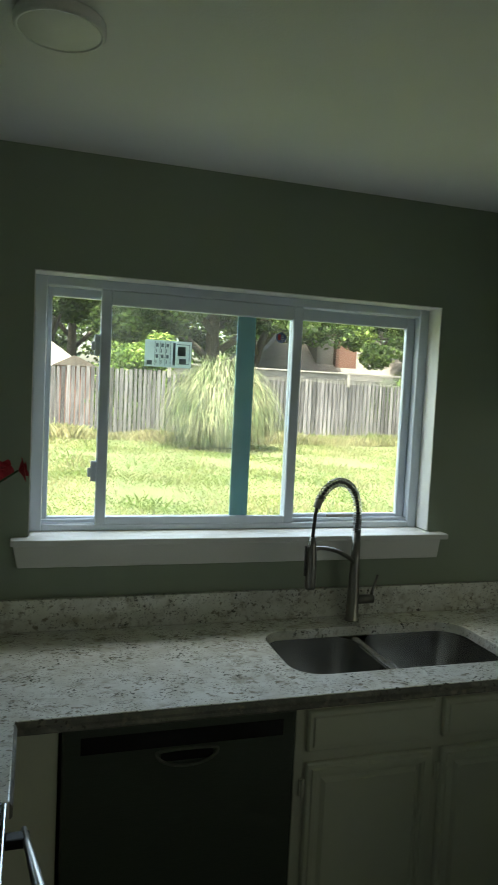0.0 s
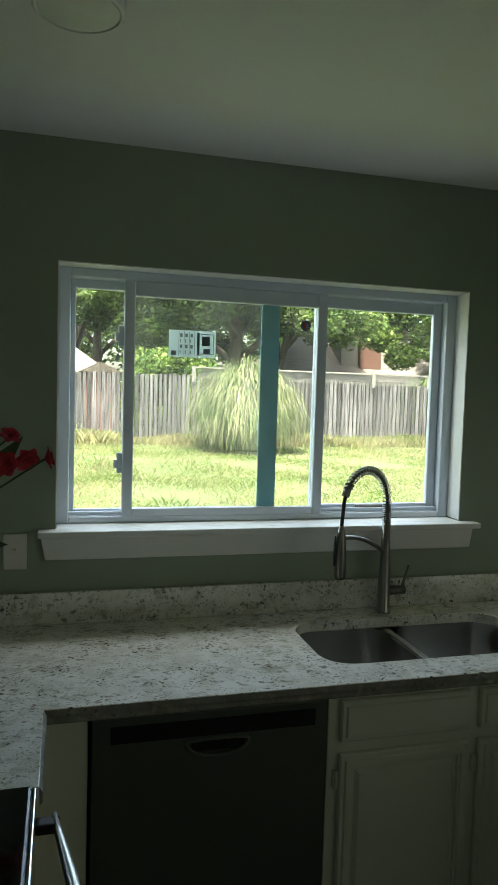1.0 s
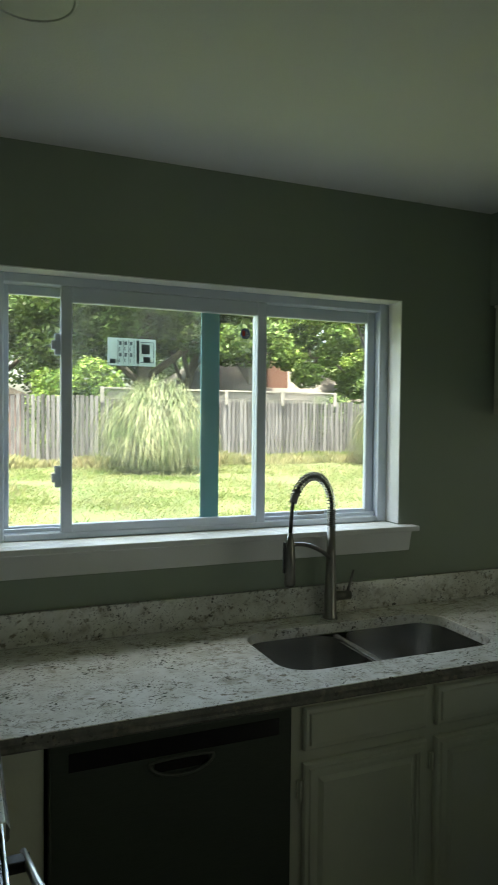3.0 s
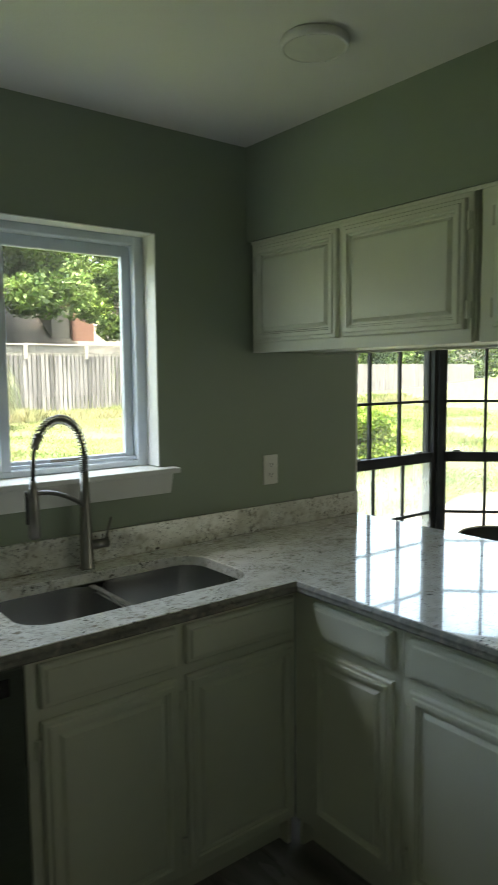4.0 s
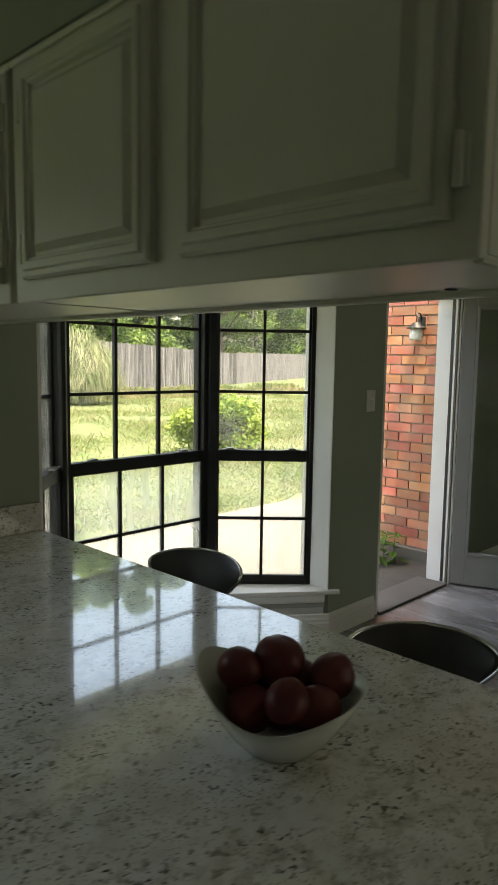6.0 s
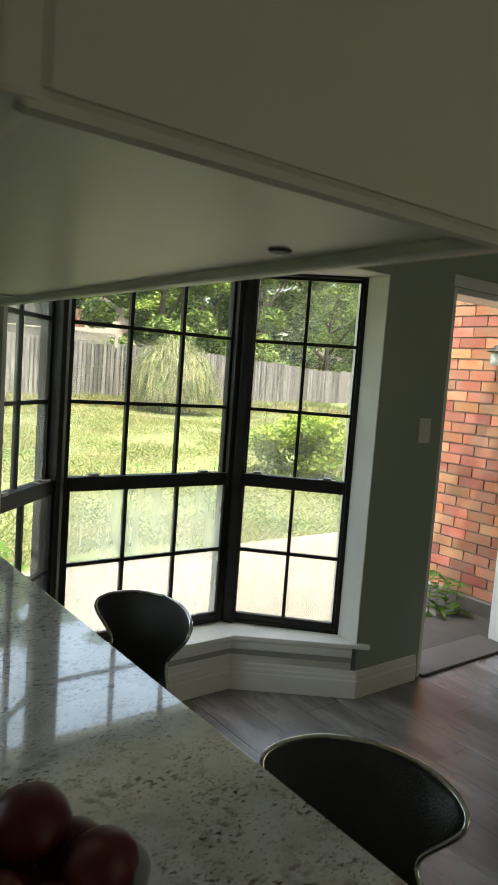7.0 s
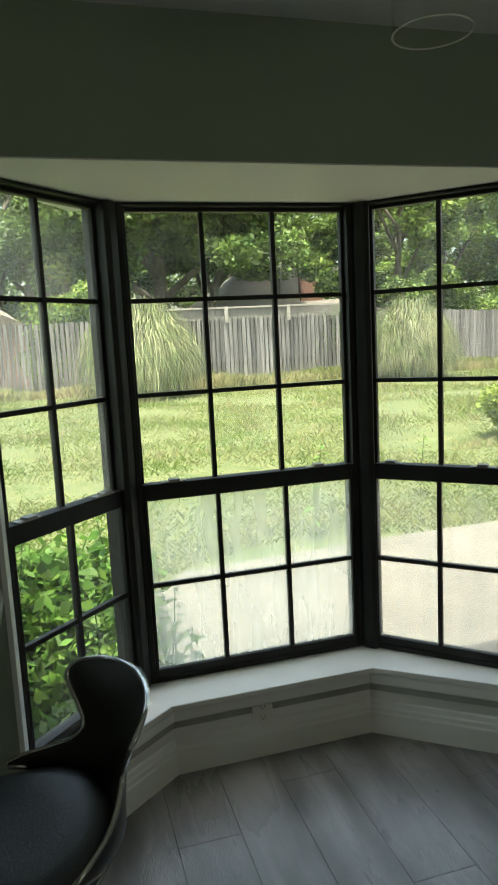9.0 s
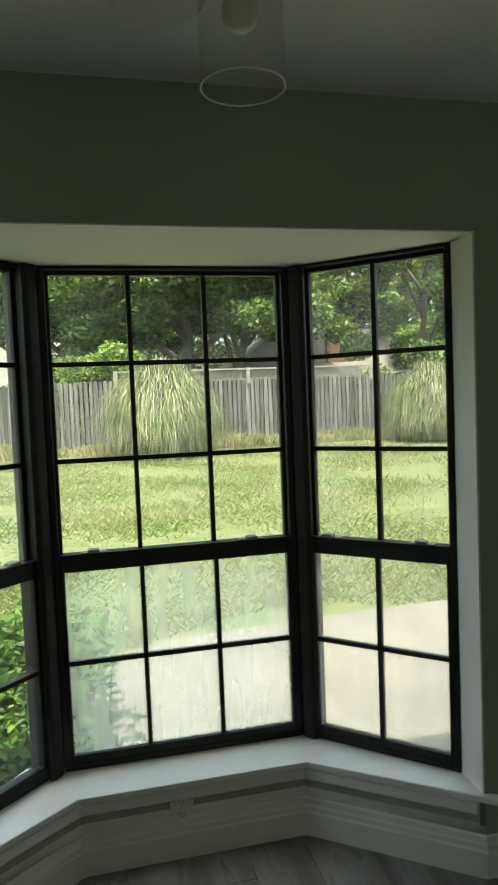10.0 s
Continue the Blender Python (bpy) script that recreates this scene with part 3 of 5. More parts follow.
part("leaf", turned(frame_bars(0, 0.015, 0.78, DZ - 0.01, 0.09, -0.02, 0.022, 0.12, 0.21), leaf_m), DOORPAINT, door, bevel=0.003)
part("glazing_bead", turned(frame_bars(0.091, 0.226, 0.689, DZ - 0.131, 0.022, -0.028, 0.03), leaf_m), DOORPAINT, door, bevel=0.004)
part("pane", turned(box(0.113, -0.002, 0.248, 0.667, 0.002, DZ - 0.153), leaf_m), GLASS, door)
bm = lathe([(0.0, 0), (0.026, 0), (0.026, 0.008), (0.012, 0.012), (0.012, 0.04), (0.027, 0.045), (0.03, 0.06), (0.02, 0.075), (0, 0.077)], sides=20)
part("knob", turned(bm, leaf_m @ Matrix.Translation((0.725, -0.02, 1.0)) @ Matrix.Rotation(radians(90), 4, "X")), CHROME, door, smooth=True)
for z in (0.22, 1.02, 1.84):
    part("hinge", tube([(DX1 + 0.004, -0.03, z - 0.045), (DX1 + 0.004, -0.03, z + 0.045)], 0.007), NICKEL, door)


# ---- cabinets ----
def panel_door(w, h, raised=True):
    """A raised-panel front in the xz plane, its face at y = -0.02, x and z from 0."""
    steps = [(0.0, 0.0), (0.0, -0.012), (0.004, -0.0165), (0.013, -0.017), (0.016, -0.0225), (0.020, -0.023)]
    if raised:
        steps += [(0.028, -0.023), (0.031, -0.0175), (0.035, -0.017), (0.038, -0.009), (0.045, -0.009), (0.056, -0.0195)]
    bm = bmesh.new()
    rings = []
    for i, y in steps:
        rings.append([bm.verts.new(p) for p in ((i, y, i), (w - i, y, i), (w - i, y, h - i), (i, y, h - i))])
    for a, b in zip(rings, rings[1:]):
        for k in range(4):
            bm.faces.new((a[k], a[(k + 1) % 4], b[(k + 1) % 4], b[k]))
    bm.faces.new(rings[-1])
    bm.faces.new(rings[0][::-1])
    return bm


def hinge(m, parent):
    bm = box(-0.009, -0.006, -0.024, 0.009, 0.0, 0.024)
    tube([(0, -0.008, -0.026), (0, -0.008, 0.026)], 0.005, 8, bm)
    part("hinge", turned(bm, m), CABINET, parent, "painted-over cabinet hinge")


def base_unit(label, m, w, depth, fronts, group=""):
    """A base cabinet: carcass with toe space; fronts are (x0, x1, drawer z0, z1, door z0, z1)."""
    c = thing("base_cabinet", label, "cabinet", group)
    part("face_frame", turned(box(0, 0.0, 0.10, w, 0.019, 0.879), m), CABINET, c, bevel=0.002)
    for x in (0, w - 0.016):
        part("side_panel", turned(box(x, 0.0195, 0.0, x + 0.016, depth, 0.879), m), CABINET, c)
    part("bottom_panel", turned(box(0.0165, 0.0195, 0.10, w - 0.0165, depth, 0.116), m), CABINET, c)
    part("back_panel", turned(box(0.0165, depth - 0.01, 0.1165, w - 0.0165, depth, 0.879), m), CABINET, c)
    part("toe_kick", turned(box(0.0165, 0.06, 0.0, w - 0.0165, 0.075, 0.0995), m), CABINET, c)
    for x0, x1, a, b, z0, z1 in fronts:
        part("drawer_front", turned(panel_door(x1 - x0, b - a, False), m @ Matrix.Translation((x0, -0.0005, a))), CABINET, c)
        d = part("door", turned(panel_door(x1 - x0, z1 - z0), m @ Matrix.Translation((x0, -0.0005, z0))), CABINET, c)
        for z in (z0 + 0.07, z1 - 0.07):
            hinge(m @ Matrix.Translation((x0 - 0.008, -0.001, z)), d)
    return c


FY = -0.588
base_unit("cream painted sink cabinet with two raised-panel doors", Matrix.Translation((0.712, FY, 0)), 0.877, 0.585, [(0.033, 0.424, 0.742, 0.855, 0.125, 0.708), (0.456, 0.862, 0.742, 0.855, 0.125, 0.708)])
PEN = Matrix.Translation((1.592, 0, 0)) @ Matrix.Rotation(radians(-90), 4, "Z")
for i, (y0, y1, a, b) in enumerate(((0.589, 1.028, 0.099, 0.411), (1.028, 1.490, 0.032, 0.437), (1.490, 1.975, 0.028, 0.450))):
    base_unit("cream painted peninsula base cabinet with drawer and door", PEN @ Matrix.Translation((y0 + 0.0005, 0, 0)), y1 - y0 - 0.001, 0.60, [(a, b, 0.745, 0.855, 0.155, 0.712)], "peninsula cabinets")
# corner filler by the dishwasher and the west run beside the range
fl = thing("base_cabinet", "cream painted corner cabinet beside the dishwasher", "cabinet")
part("body", box(-0.645, FY, 0.0, 0.088, -0.003, 0.879), CABINET, fl, bevel=0.002)
part("return_panel", box(-0.645, -0.952, 0.0, -0.045, FY - 0.001, 0.879), CABINET, fl, bevel=0.002)
# dishwasher
dw = thing("dishwasher", "dark slate dishwasher under the granite counter", "dishwasher")
part("body", box(0.095, -0.570, 0.0, 0.707, -0.004, 0.874), DARK, dw)
part("door", box(0.0965, -0.607, 0.105, 0.7055, -0.571, 0.868), APPLIANCE, dw, bevel=0.006)
part("control_strip", box(0.140, -0.609, 0.803, 0.668, -0.6075, 0.846), BLACKGLASS, dw, "black control strip")
bm = tube([(0.408 + 0.080 * math.cos(2 * math.pi * i / 32), -0.6085 - 0.004 * (i > 16), 0.788 + (0.006 if i < 16 else 0.036) * math.sin(2 * math.pi * i / 32)) for i in range(32)], 0.0045, 8, closed=True)
part("handle", bm, SATIN_DARK, dw, "curved lip of the pocket handle", smooth=True)
part("handle_pocket", prism([(0.34, -0.6084), (0.476, -0.6084), (0.476, -0.6072), (0.34, -0.6072)], 0.764, 0.792), BLACKGLASS, dw)
part("kick_plate", box(0.0965, -0.545, 0.002, 0.7055, -0.530, 0.10), DARK, dw)


# ---- counter with sink ----
def rounded(x0, y0, x1, y1, r, n=8):
    out = []
    for cx, cy, a in ((x1 - r, y1 - r, 0), (x0 + r, y1 - r, 90), (x0 + r, y0 + r, 180), (x1 - r, y0 + r, 270)):
        out += [(cx + r * math.cos(radians(a + 90 * i / n)), cy + r * math.sin(radians(a + 90 * i / n))) for i in range(n + 1)]
    return out


def slab(outline, holes, z0, z1):
    bm = bmesh.new()
    edges = []
    for loop in (outline, *holes):
        vs = [bm.verts.new((x, y, z1)) for x, y in loop]
        edges += [bm.edges.new((vs[i], vs[(i + 1) % len(vs)])) for i in range(len(vs))]
    bmesh.ops.triangle_fill(bm, use_beauty=True, edges=edges)
    r = bmesh.ops.extrude_face_region(bm, geom=bm.faces[:])
    bmesh.ops.translate(bm, verts=[e for e in r["geom"] if isinstance(e, bmesh.types.BMVert)], vec=(0, 0, z0 - z1))
    return bm


SINK = rounded(0.745, -0.505, 1.497, -0.135, 0.095)
outline = [(WEST + 0.002, -0.002), (WEST + 0.002, -0.955), (-0.015, -0.955), (-0.015, -0.630), (1.561, -0.630), (1.561, -2.0), (2.490, -2.0), (2.490, -0.002)]
top = tagged(part("countertop", slab(outline, [SINK], 0.880, 0.915), GRANITE, bevel=0.003), "polished pale granite countertop with dark speckles", "countertop")
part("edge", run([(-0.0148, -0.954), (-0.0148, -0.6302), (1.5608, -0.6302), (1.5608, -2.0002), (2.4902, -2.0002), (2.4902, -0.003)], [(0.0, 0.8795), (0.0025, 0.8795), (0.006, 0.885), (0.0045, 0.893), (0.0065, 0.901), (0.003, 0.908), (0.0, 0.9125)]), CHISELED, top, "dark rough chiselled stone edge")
tagged(part("backsplash", box(-0.628, -0.0225, 0.9155, 2.488, -0.002, 1.0185), GRANITE, bevel=0.002), "low granite upstand along the wall", "backsplash")
tagged(part("backsplash", box(WEST + 0.002, -0.953, 0.9155, -0.6285, -0.002, 1.0185), GRANITE, bevel=0.002), "low granite upstand along the side wall", "backsplash")


def bowl_mesh(x0, y0, x1, y1, depth, bm):
    rings = []
    for inset, z, r in ((0.0, 0.0, 0.085), (0.004, -0.05, 0.082), (0.012, -depth + 0.04, 0.075), (0.022, -depth + 0.012, 0.065), (0.045, -depth, 0.05)):
        rings.append([bm.verts.new((x, y, 0.8785 + z)) for x, y in rounded(x0 + inset, y0 + inset, x1 - inset, y1 - inset, r)])
    for a, b in zip(rings, rings[1:]):
        for k in range(len(a)):
            bm.faces.new((a[k], a[(k + 1) % len(a)], b[(k + 1) % len(a)], b[k]))
    bm.faces.new(rings[-1])
    return rings[0]


sink = thing("sink", "stainless steel double-bowl undermount sink", "sink")
for x0, x1, dp in ((0.738, 1.085, 0.21), (1.113, 1.504, 0.19)):
    bm = bmesh.new()
    bowl_mesh(x0, -0.512, x1, -0.128, dp, bm)
    ob = part("bowl", bm, STEEL, sink, smooth=True)
    cx = (x0 + x1) / 2
    part("drain", lathe([(0, 0.004), (0.03, 0.004), (0.042, 0.002), (0.045, 0.0), (0.0, -0.002)], (cx, -0.30, 0.8795 - dp), 24), CHROME, ob)
bm = box(1.083, -0.500, 0.852, 1.115, -0.140, 0.8785)
part("divider", bm, STEEL, sink, "steel bridge between the bowls", bevel=0.008)

# faucet with spring hose
fa = thing("faucet", "tall brushed nickel spring-neck kitchen faucet", "faucet")
FXY = (1.118, -0.072)
part("column", lathe([(0.0, 0), (0.027, 0), (0.027, 0.004), (0.023, 0.012), (0.021, 0.10), (0.0165, 0.20), (0.0145, 0.32), (0.0, 0.32)], (*FXY, 0.9155)), NICKEL, fa, smooth=True)
hd = Vector((-0.88, -0.48, 0)).normalized()
base = Vector((*FXY, 0))
R = 0.122
arc = [base + Vector((0, 0, 1.235 + 0.065 * i / 6)) for i in range(6)]
arc += [base + hd * (R - R * math.cos(math.pi * i / 18)) + Vector((0, 0, 1.300 + R * math.sin(math.pi * i / 18))) for i in range(19)]
low = arc[-1]
arc += [low + Vector((0, 0, -0.018 * i)) + hd * (0.002 * i) for i in range(1, 4)]
part("hose", tube(arc, 0.0062, 8), DARK, fa, smooth=True)
coil = []
fine = [arc[min(int(s), len(arc) - 2)].lerp(arc[min(int(s), len(arc) - 2) + 1], s - int(s)) for s in np.linspace(0, len(arc) - 7.0, 660)]
for i, p in enumerate(fine):
    d = (fine[min(i + 1, len(fine) - 1)] - fine[max(i - 1, 0)]).normalized()
    u = d.cross(Vector((hd.y, -hd.x, 0))).normalized()
    w = d.cross(u)
    a = 2 * math.pi * i / 20
    coil.append(p + 0.0132 * (math.cos(a) * u + math.sin(a) * w))
part("collar", tube([arc[-8], arc[-7], arc[-6]], 0.0125, 12), NICKEL, fa, smooth=True)
part("spring", tube(coil, 0.0026, 5), NICKEL, fa, "open coil spring", smooth=True)
end = arc[-1]
part("spray_head", lathe([(0.0, -0.155), (0.016, -0.155), (0.019, -0.145), (0.017, -0.05), (0.013, -0.005), (0.009, 0.02), (0.0, 0.02)], (end.x, end.y, end.z - 0.02)), NICKEL, fa, "pull-down spray head", smooth=True)
part("spray_lever", box(end.x - 0.024, end.y - 0.006, end.z - 0.13, end.x - 0.018, end.y + 0.006, end.z - 0.03), DARK, fa, bevel=0.002)
armz = end.z - 0.04
arm = [base + Vector((0, 0, 1.12))] + [base.lerp(Vector((end.x, end.y, 0)), t) + Vector((0, 0, 1.12 + (armz - 1.12) * math.sin(t * math.pi / 2) ** 0.8)) for t in (0.12, 0.25, 0.4, 0.55, 0.7, 0.85, 0.97)]
part("docking_arm", tube(arm, 0.0075, 8), NICKEL, fa, smooth=True)
bm = tube([base + Vector((0.015, 0, 0.99)), base + Vector((0.078, 0.0, 0.99))], 0.0165, 14)
part("valve", bm, NICKEL, fa, smooth=True)
part("lever", tube([base + Vector((0.068, 0, 0.995)), base + Vector((0.082, 0.004, 1.03)), base + Vector((0.098, 0.008, 1.075))], [0.006, 0.005, 0.004], 8), NICKEL, fa, smooth=True)


# ---- wall cabinets over the peninsula ----
UZ0, UZ1, UX0, UX1 = 1.637, 2.072, 1.876, 2.217
UP = Matrix.Translation((UX0, 0, 0)) @ Matrix.Rotation(radians(-90), 4, "Z")
for y0, y1, doors in ((0.022, 1.050, ((0.060, 0.500), (0.527, 1.006))), (1.050, 1.973, ((1.100, 1.472), (1.538, 1.942)))):
    c = thing("wall_cabinet", "cream painted wall cabinet with two raised-panel doors", "cabinet", "wall cabinets")
    part("face_frame", turned(box(y0, 0.0, UZ0 + 0.004, y1 - (0.026 if y0 < 1 else 0.001), 0.02, UZ1), UP), CABINET, c, bevel=0.003)
    part("body", turned(box(y0, 0.0202, UZ0 + 0.010, y1 - (0.026 if y0 < 1 else 0.001), 0.3198, UZ1), UP), CABINET, c)
    part("back_rail", turned(box(y0, 0.32, UZ0, y1 - 0.001, 0.341, UZ1), UP), CABINET, c, bevel=0.005)
    part("crown", turned(box(y0, -0.007, UZ1 - 0.012, y1 - 0.001, -0.0005, UZ1), UP), CABINET, c, bevel=0.003)
    for a, b in doors:
        d = part("door", turned(panel_door(b - a, 0.366), UP @ Matrix.Translation((a, -0.0005, 1.680))), CABINET, c)
        hx = b + 0.008 if (a < 0.6 and a > 0.5) or a > 1.5 else (a - 0.011 if a > 1 else a - 0.010)
        for z in (1.735, 1.982):
            hinge(UP @ Matrix.Translation((hx, -0.001, z)), d)
    if y0 > 1:
        part("end_trim", turned(tube([(1.965, 0.012, UZ0 + 0.006), (1.965, 0.332, UZ0 + 0.006)], 0.006, 8), UP), CABINET, c)
        part("screw_cover", turned(lathe([(0, 0), (0.010, 0), (0.009, -0.002), (0, -0.0025)], (1.79, 0.285, UZ0 + 0.0095), 16), UP), DARK, c, "dark round plug in the underside")

# ---- range at the corner of the counter ----
rg = thing("range", "black kitchen range with a bowed steel handle", "range")
part("body", box(WEST + 0.01, -1.715, 0.0, -0.060, -0.958, 0.905), DARK, rg)
part("cooktop", box(WEST + 0.01, -1.717, 0.9055, -0.028, -0.957, 0.922), BLACKGLASS, rg, "black glass cooktop", bevel=0.006)
part("edge_strip", box(-0.0275, -1.716, 0.8975, -0.020, -0.958, 0.917), CHROME, rg, "polished metal edge strip", bevel=0.003)
part("door", box(-0.0595, -1.712, 0.25, -0.022, -0.961, 0.878), BLACKGLASS, rg, bevel=0.006)
part("drawer", box(-0.0595, -1.712, 0.06, -0.024, -0.961, 0.24), APPLIANCE, rg, bevel=0.006)
hp = [(0.012 + 0.048 * math.sin(math.pi * i / 14) ** 1.15, -0.962 - 0.745 * i / 14, 0.862 - 0.010 * math.sin(math.pi * i / 14)) for i in range(15)]
part("handle", tube(hp, [0.006 + 0.008 * math.sin(math.pi * i / 14) for i in range(15)], 10), SATIN, rg, "bowed brushed steel handle", smooth=True)
for y in (-0.985, -1.685):
    part("bracket", box(-0.0215, y - 0.014, 0.846, 0.022, y + 0.014, 0.866), DARK, rg, bevel=0.003)


# ---- plates on the walls ----
def wall_plate(x0, z0, x1, z1, kind, y=-0.0005):
    p = thing({"switch": "light_switch", "outlet": "wall_outlet"}[kind], {"switch": "ivory light switch plate on the painted wall", "outlet": "ivory wall outlet plate with two sockets"}[kind], {"switch": "switch", "outlet": "outlet"}[kind], at=((x0 + x1) / 2, y, (z0 + z1) / 2))
    w, h = (x1 - x0) / 2, (z1 - z0) / 2
    part("plate", box(-w, -0.006, -h, w, 0, h), PLATE, p, bevel=0.003)
    if kind == "switch":
        part("slot", box(-0.007, -0.0072, -0.014, 0.007, -0.0062, 0.014), PLATE, p)
        part("toggle", box(-0.0045, -0.018, -0.003, 0.0045, -0.0074, 0.010), PLATE, p, bevel=0.001)
    else:
        for z in (-0.021, 0.021):
            s = part("socket", box(-0.016, -0.0078, z - 0.014, 0.016, -0.0062, z + 0.014), PLATE, p, bevel=0.003)
            bm = box(-0.0085, -0.0086, z - 0.003, -0.0065, -0.008, z + 0.008)
            box(0.0065, -0.0086, z - 0.003, 0.0085, -0.008, z + 0.006, bm)
            box(-0.002, -0.0086, z - 0.010, 0.002, -0.008, z - 0.006, bm)
            part("slots", bm, DARK, s)
    return p


wall_plate(-0.156, 1.092, -0.085, 1.207, "switch")
wall_plate(1.941, 1.100, 2.017, 1.223, "outlet")
wall_plate(4.560, 1.265, 4.645, 1.390, "switch")
wall_plate(3.285, 0.150, 3.365, 0.200, "outlet", 0.384)


# ---- ceiling lamps ----
def ceiling_disc(x, y):
    c = thing("ceiling_light", "round flat white ceiling light, switched off", "ceiling light", "ceiling lights", at=(x, y, CEIL_Z))
    part("rim", lathe([(0, -0.0005), (0.088, -0.0005), (0.091, -0.005), (0.091, -0.020), (0.087, -0.025), (0.082, -0.025), (0.082, -0.022), (0, -0.020)], sides=48), TRIM, c, smooth=True)
    part("diffuser", lathe([(0.0815, -0.0225), (0.06, -0.026), (0.03, -0.028), (0, -0.0285)], sides=48), LENS, c, smooth=True)


ceiling_disc(0.040, -0.785)
ceiling_disc(1.475, -0.80)

# pendant cluster over the dinette
ch = thing("pendant_cluster", "ceiling fixture with clear glass cylinder shades and frosted bulbs", "chandelier", at=(3.27, -0.94, CEIL_Z))
part("canopy", lathe([(0, -0.0005), (0.07, -0.0005), (0.07, -0.012), (0.055, -0.022), (0, -0.024)]), NICKEL, ch, smooth=True)
for dx, dy, dz in ((0.073, 0.108, 0.0), (-0.075, -0.03, 0.045), (0.06, -0.17, 0.09), (0.20, -0.06, 0.13)):
    zb = 2.055 + dz - CEIL_Z
    part("stem", tube([(0, 0, -0.02), (dx * 0.5, dy * 0.5, -0.035), (dx, dy, -0.04), (dx, dy, zb + 0.235)], 0.005, 8), NICKEL, ch, smooth=True)
    sh = part("shade", lathe([(0.067, 0.0), (0.067, 0.243), (0.062, 0.247), (0.018, 0.247)], (dx, dy, zb), 40), SHADE, ch, "clear glass cylinder shade", smooth=True)
    part("shade_rim", tube([(dx + 0.067 * math.cos(2 * math.pi * k / 40), dy + 0.067 * math.sin(2 * math.pi * k / 40), zb) for k in range(40)], 0.0014, 6, closed=True), PLATE, sh)
    part("socket", lathe([(0, 0.25), (0.020, 0.25), (0.024, 0.235), (0.016, 0.225), (0.016, 0.175), (0.021, 0.168), (0, 0.168)], (dx, dy, zb), 20), NICKEL, ch, smooth=True)
    part("bulb", lathe([(0.012, 0.167), (0.016, 0.155), (0.027, 0.132), (0.030, 0.115), (0.026, 0.098), (0.014, 0.087), (0, 0.084)], (dx, dy, zb), 20), BULB, ch, "frosted bulb, off", smooth=True)


# ---- bar stools ----
def bar_stool(x, y, yaw, label):
    s = thing("bar_stool", label, "stool", "stools at the peninsula", at=(x, y, 0))
    s.rotation_euler = (0, 0, radians(yaw))
    part("base_plate", lathe([(0, 0.001), (0.20, 0.001), (0.20, 0.006), (0.15, 0.014), (0.04, 0.03), (0.03, 0.05), (0, 0.05)], sides=40), CHROME, s, smooth=True)
    part("column", tube([(0, 0, 0.045), (0, 0, 0.58)], 0.025, 20), CHROME, s, smooth=True)
    part("foot_rest", tube([(0, 0, 0.27), (-0.10, 0.11, 0.27), (-0.17, 0.11, 0.27), (-0.20, 0.06, 0.27), (-0.20, -0.06, 0.27), (-0.17, -0.11, 0.27), (-0.10, -0.11, 0.27), (0, 0, 0.27)], 0.009, 10), CHROME, s, smooth=True)
    part("seat_pan", lathe([(0, 0.575), (0.10, 0.580), (0.17, 0.605), (0.20, 0.622), (0, 0.624)], sides=32), DARK, s, smooth=True)
    rim = 40

    def edge(k, f=1.0):
        a = 2 * math.pi * k / rim
        return Vector((f * 0.215 * math.cos(a) - 0.005, f * 0.225 * math.sin(a), 0.652 + 0.020 * math.cos(2 * a) * f * f - (0.018 if math.cos(a) < 0 else 0) * f * f * math.cos(a) ** 2))

    bm = bmesh.new()
    rings = [[bm.verts.new(edge(k, f) + Vector((0, 0, dz))) for k in range(rim)] for f, dz in ((0.985, -0.026), (1.0, -0.006), (0.97, 0.010), (0.88, 0.020), (0.7, 0.024), (0.45, 0.022), (0.2, 0.019))]
    for a, b in zip(rings, rings[1:]):
        for k in range(rim):
            bm.faces.new((a[k], a[(k + 1) % rim], b[(k + 1) % rim], b[k]))
    bm.faces.new(rings[-1])
    bm.faces.new(rings[0][::-1])
    part("seat", bm, LEATHER, s, "padded black seat", smooth=True)
    part("seat_trim", tube([edge(k, 1.008) + Vector((0, 0, -0.012)) for k in range(rim)], 0.005, 8, closed=True), CHROME, s, "chrome edge trim", smooth=True)
    # back: a curved shell, narrow at the waist, that leans outwards
    prof = ((0.0, 58), (0.03, 70), (0.07, 74), (0.12, 66), (0.18, 50), (0.26, 36), (0.36, 28), (0.46, 27), (0.56, 31), (0.66, 36), (0.77, 40), (0.86, 39), (0.92, 33), (0.96, 24), (0.985, 15), (1.0, 0.5))

    def spot(t, a, off):
        z = 0.656 + 0.244 * t
        r = 0.212 + 0.072 * t * t + off
        return Vector((r * math.cos(a), r * math.sin(a) * 1.03, z - 0.012 * (1 - t) * (1 - math.cos(a))))

    raw = prof
    prof = []
    for k in range(37):
        t = 1 - (1 - k / 36) ** 1.6
        i = max(n for n in range(len(raw)) if raw[n][0] <= t + 1e-9)
        if i >= len(raw) - 1:
            prof.append((1.0, 0.5))
            continue
        p0, p1, p2, p3 = raw[max(i - 1, 0)], raw[i], raw[i + 1], raw[min(i + 2, len(raw) - 1)]
        u = (t - p1[0]) / (p2[0] - p1[0])
        h = 0.5 * (2 * p1[1] + (p2[1] - p0[1]) * u + (2 * p0[1] - 5 * p1[1] + 4 * p2[1] - p3[1]) * u * u + (3 * p1[1] - p0[1] - 3 * p2[1] + p3[1]) * u ** 3)
        prof.append((t, max(h, 0.5)))
    cols = 20
    bm = bmesh.new()
    sides = []
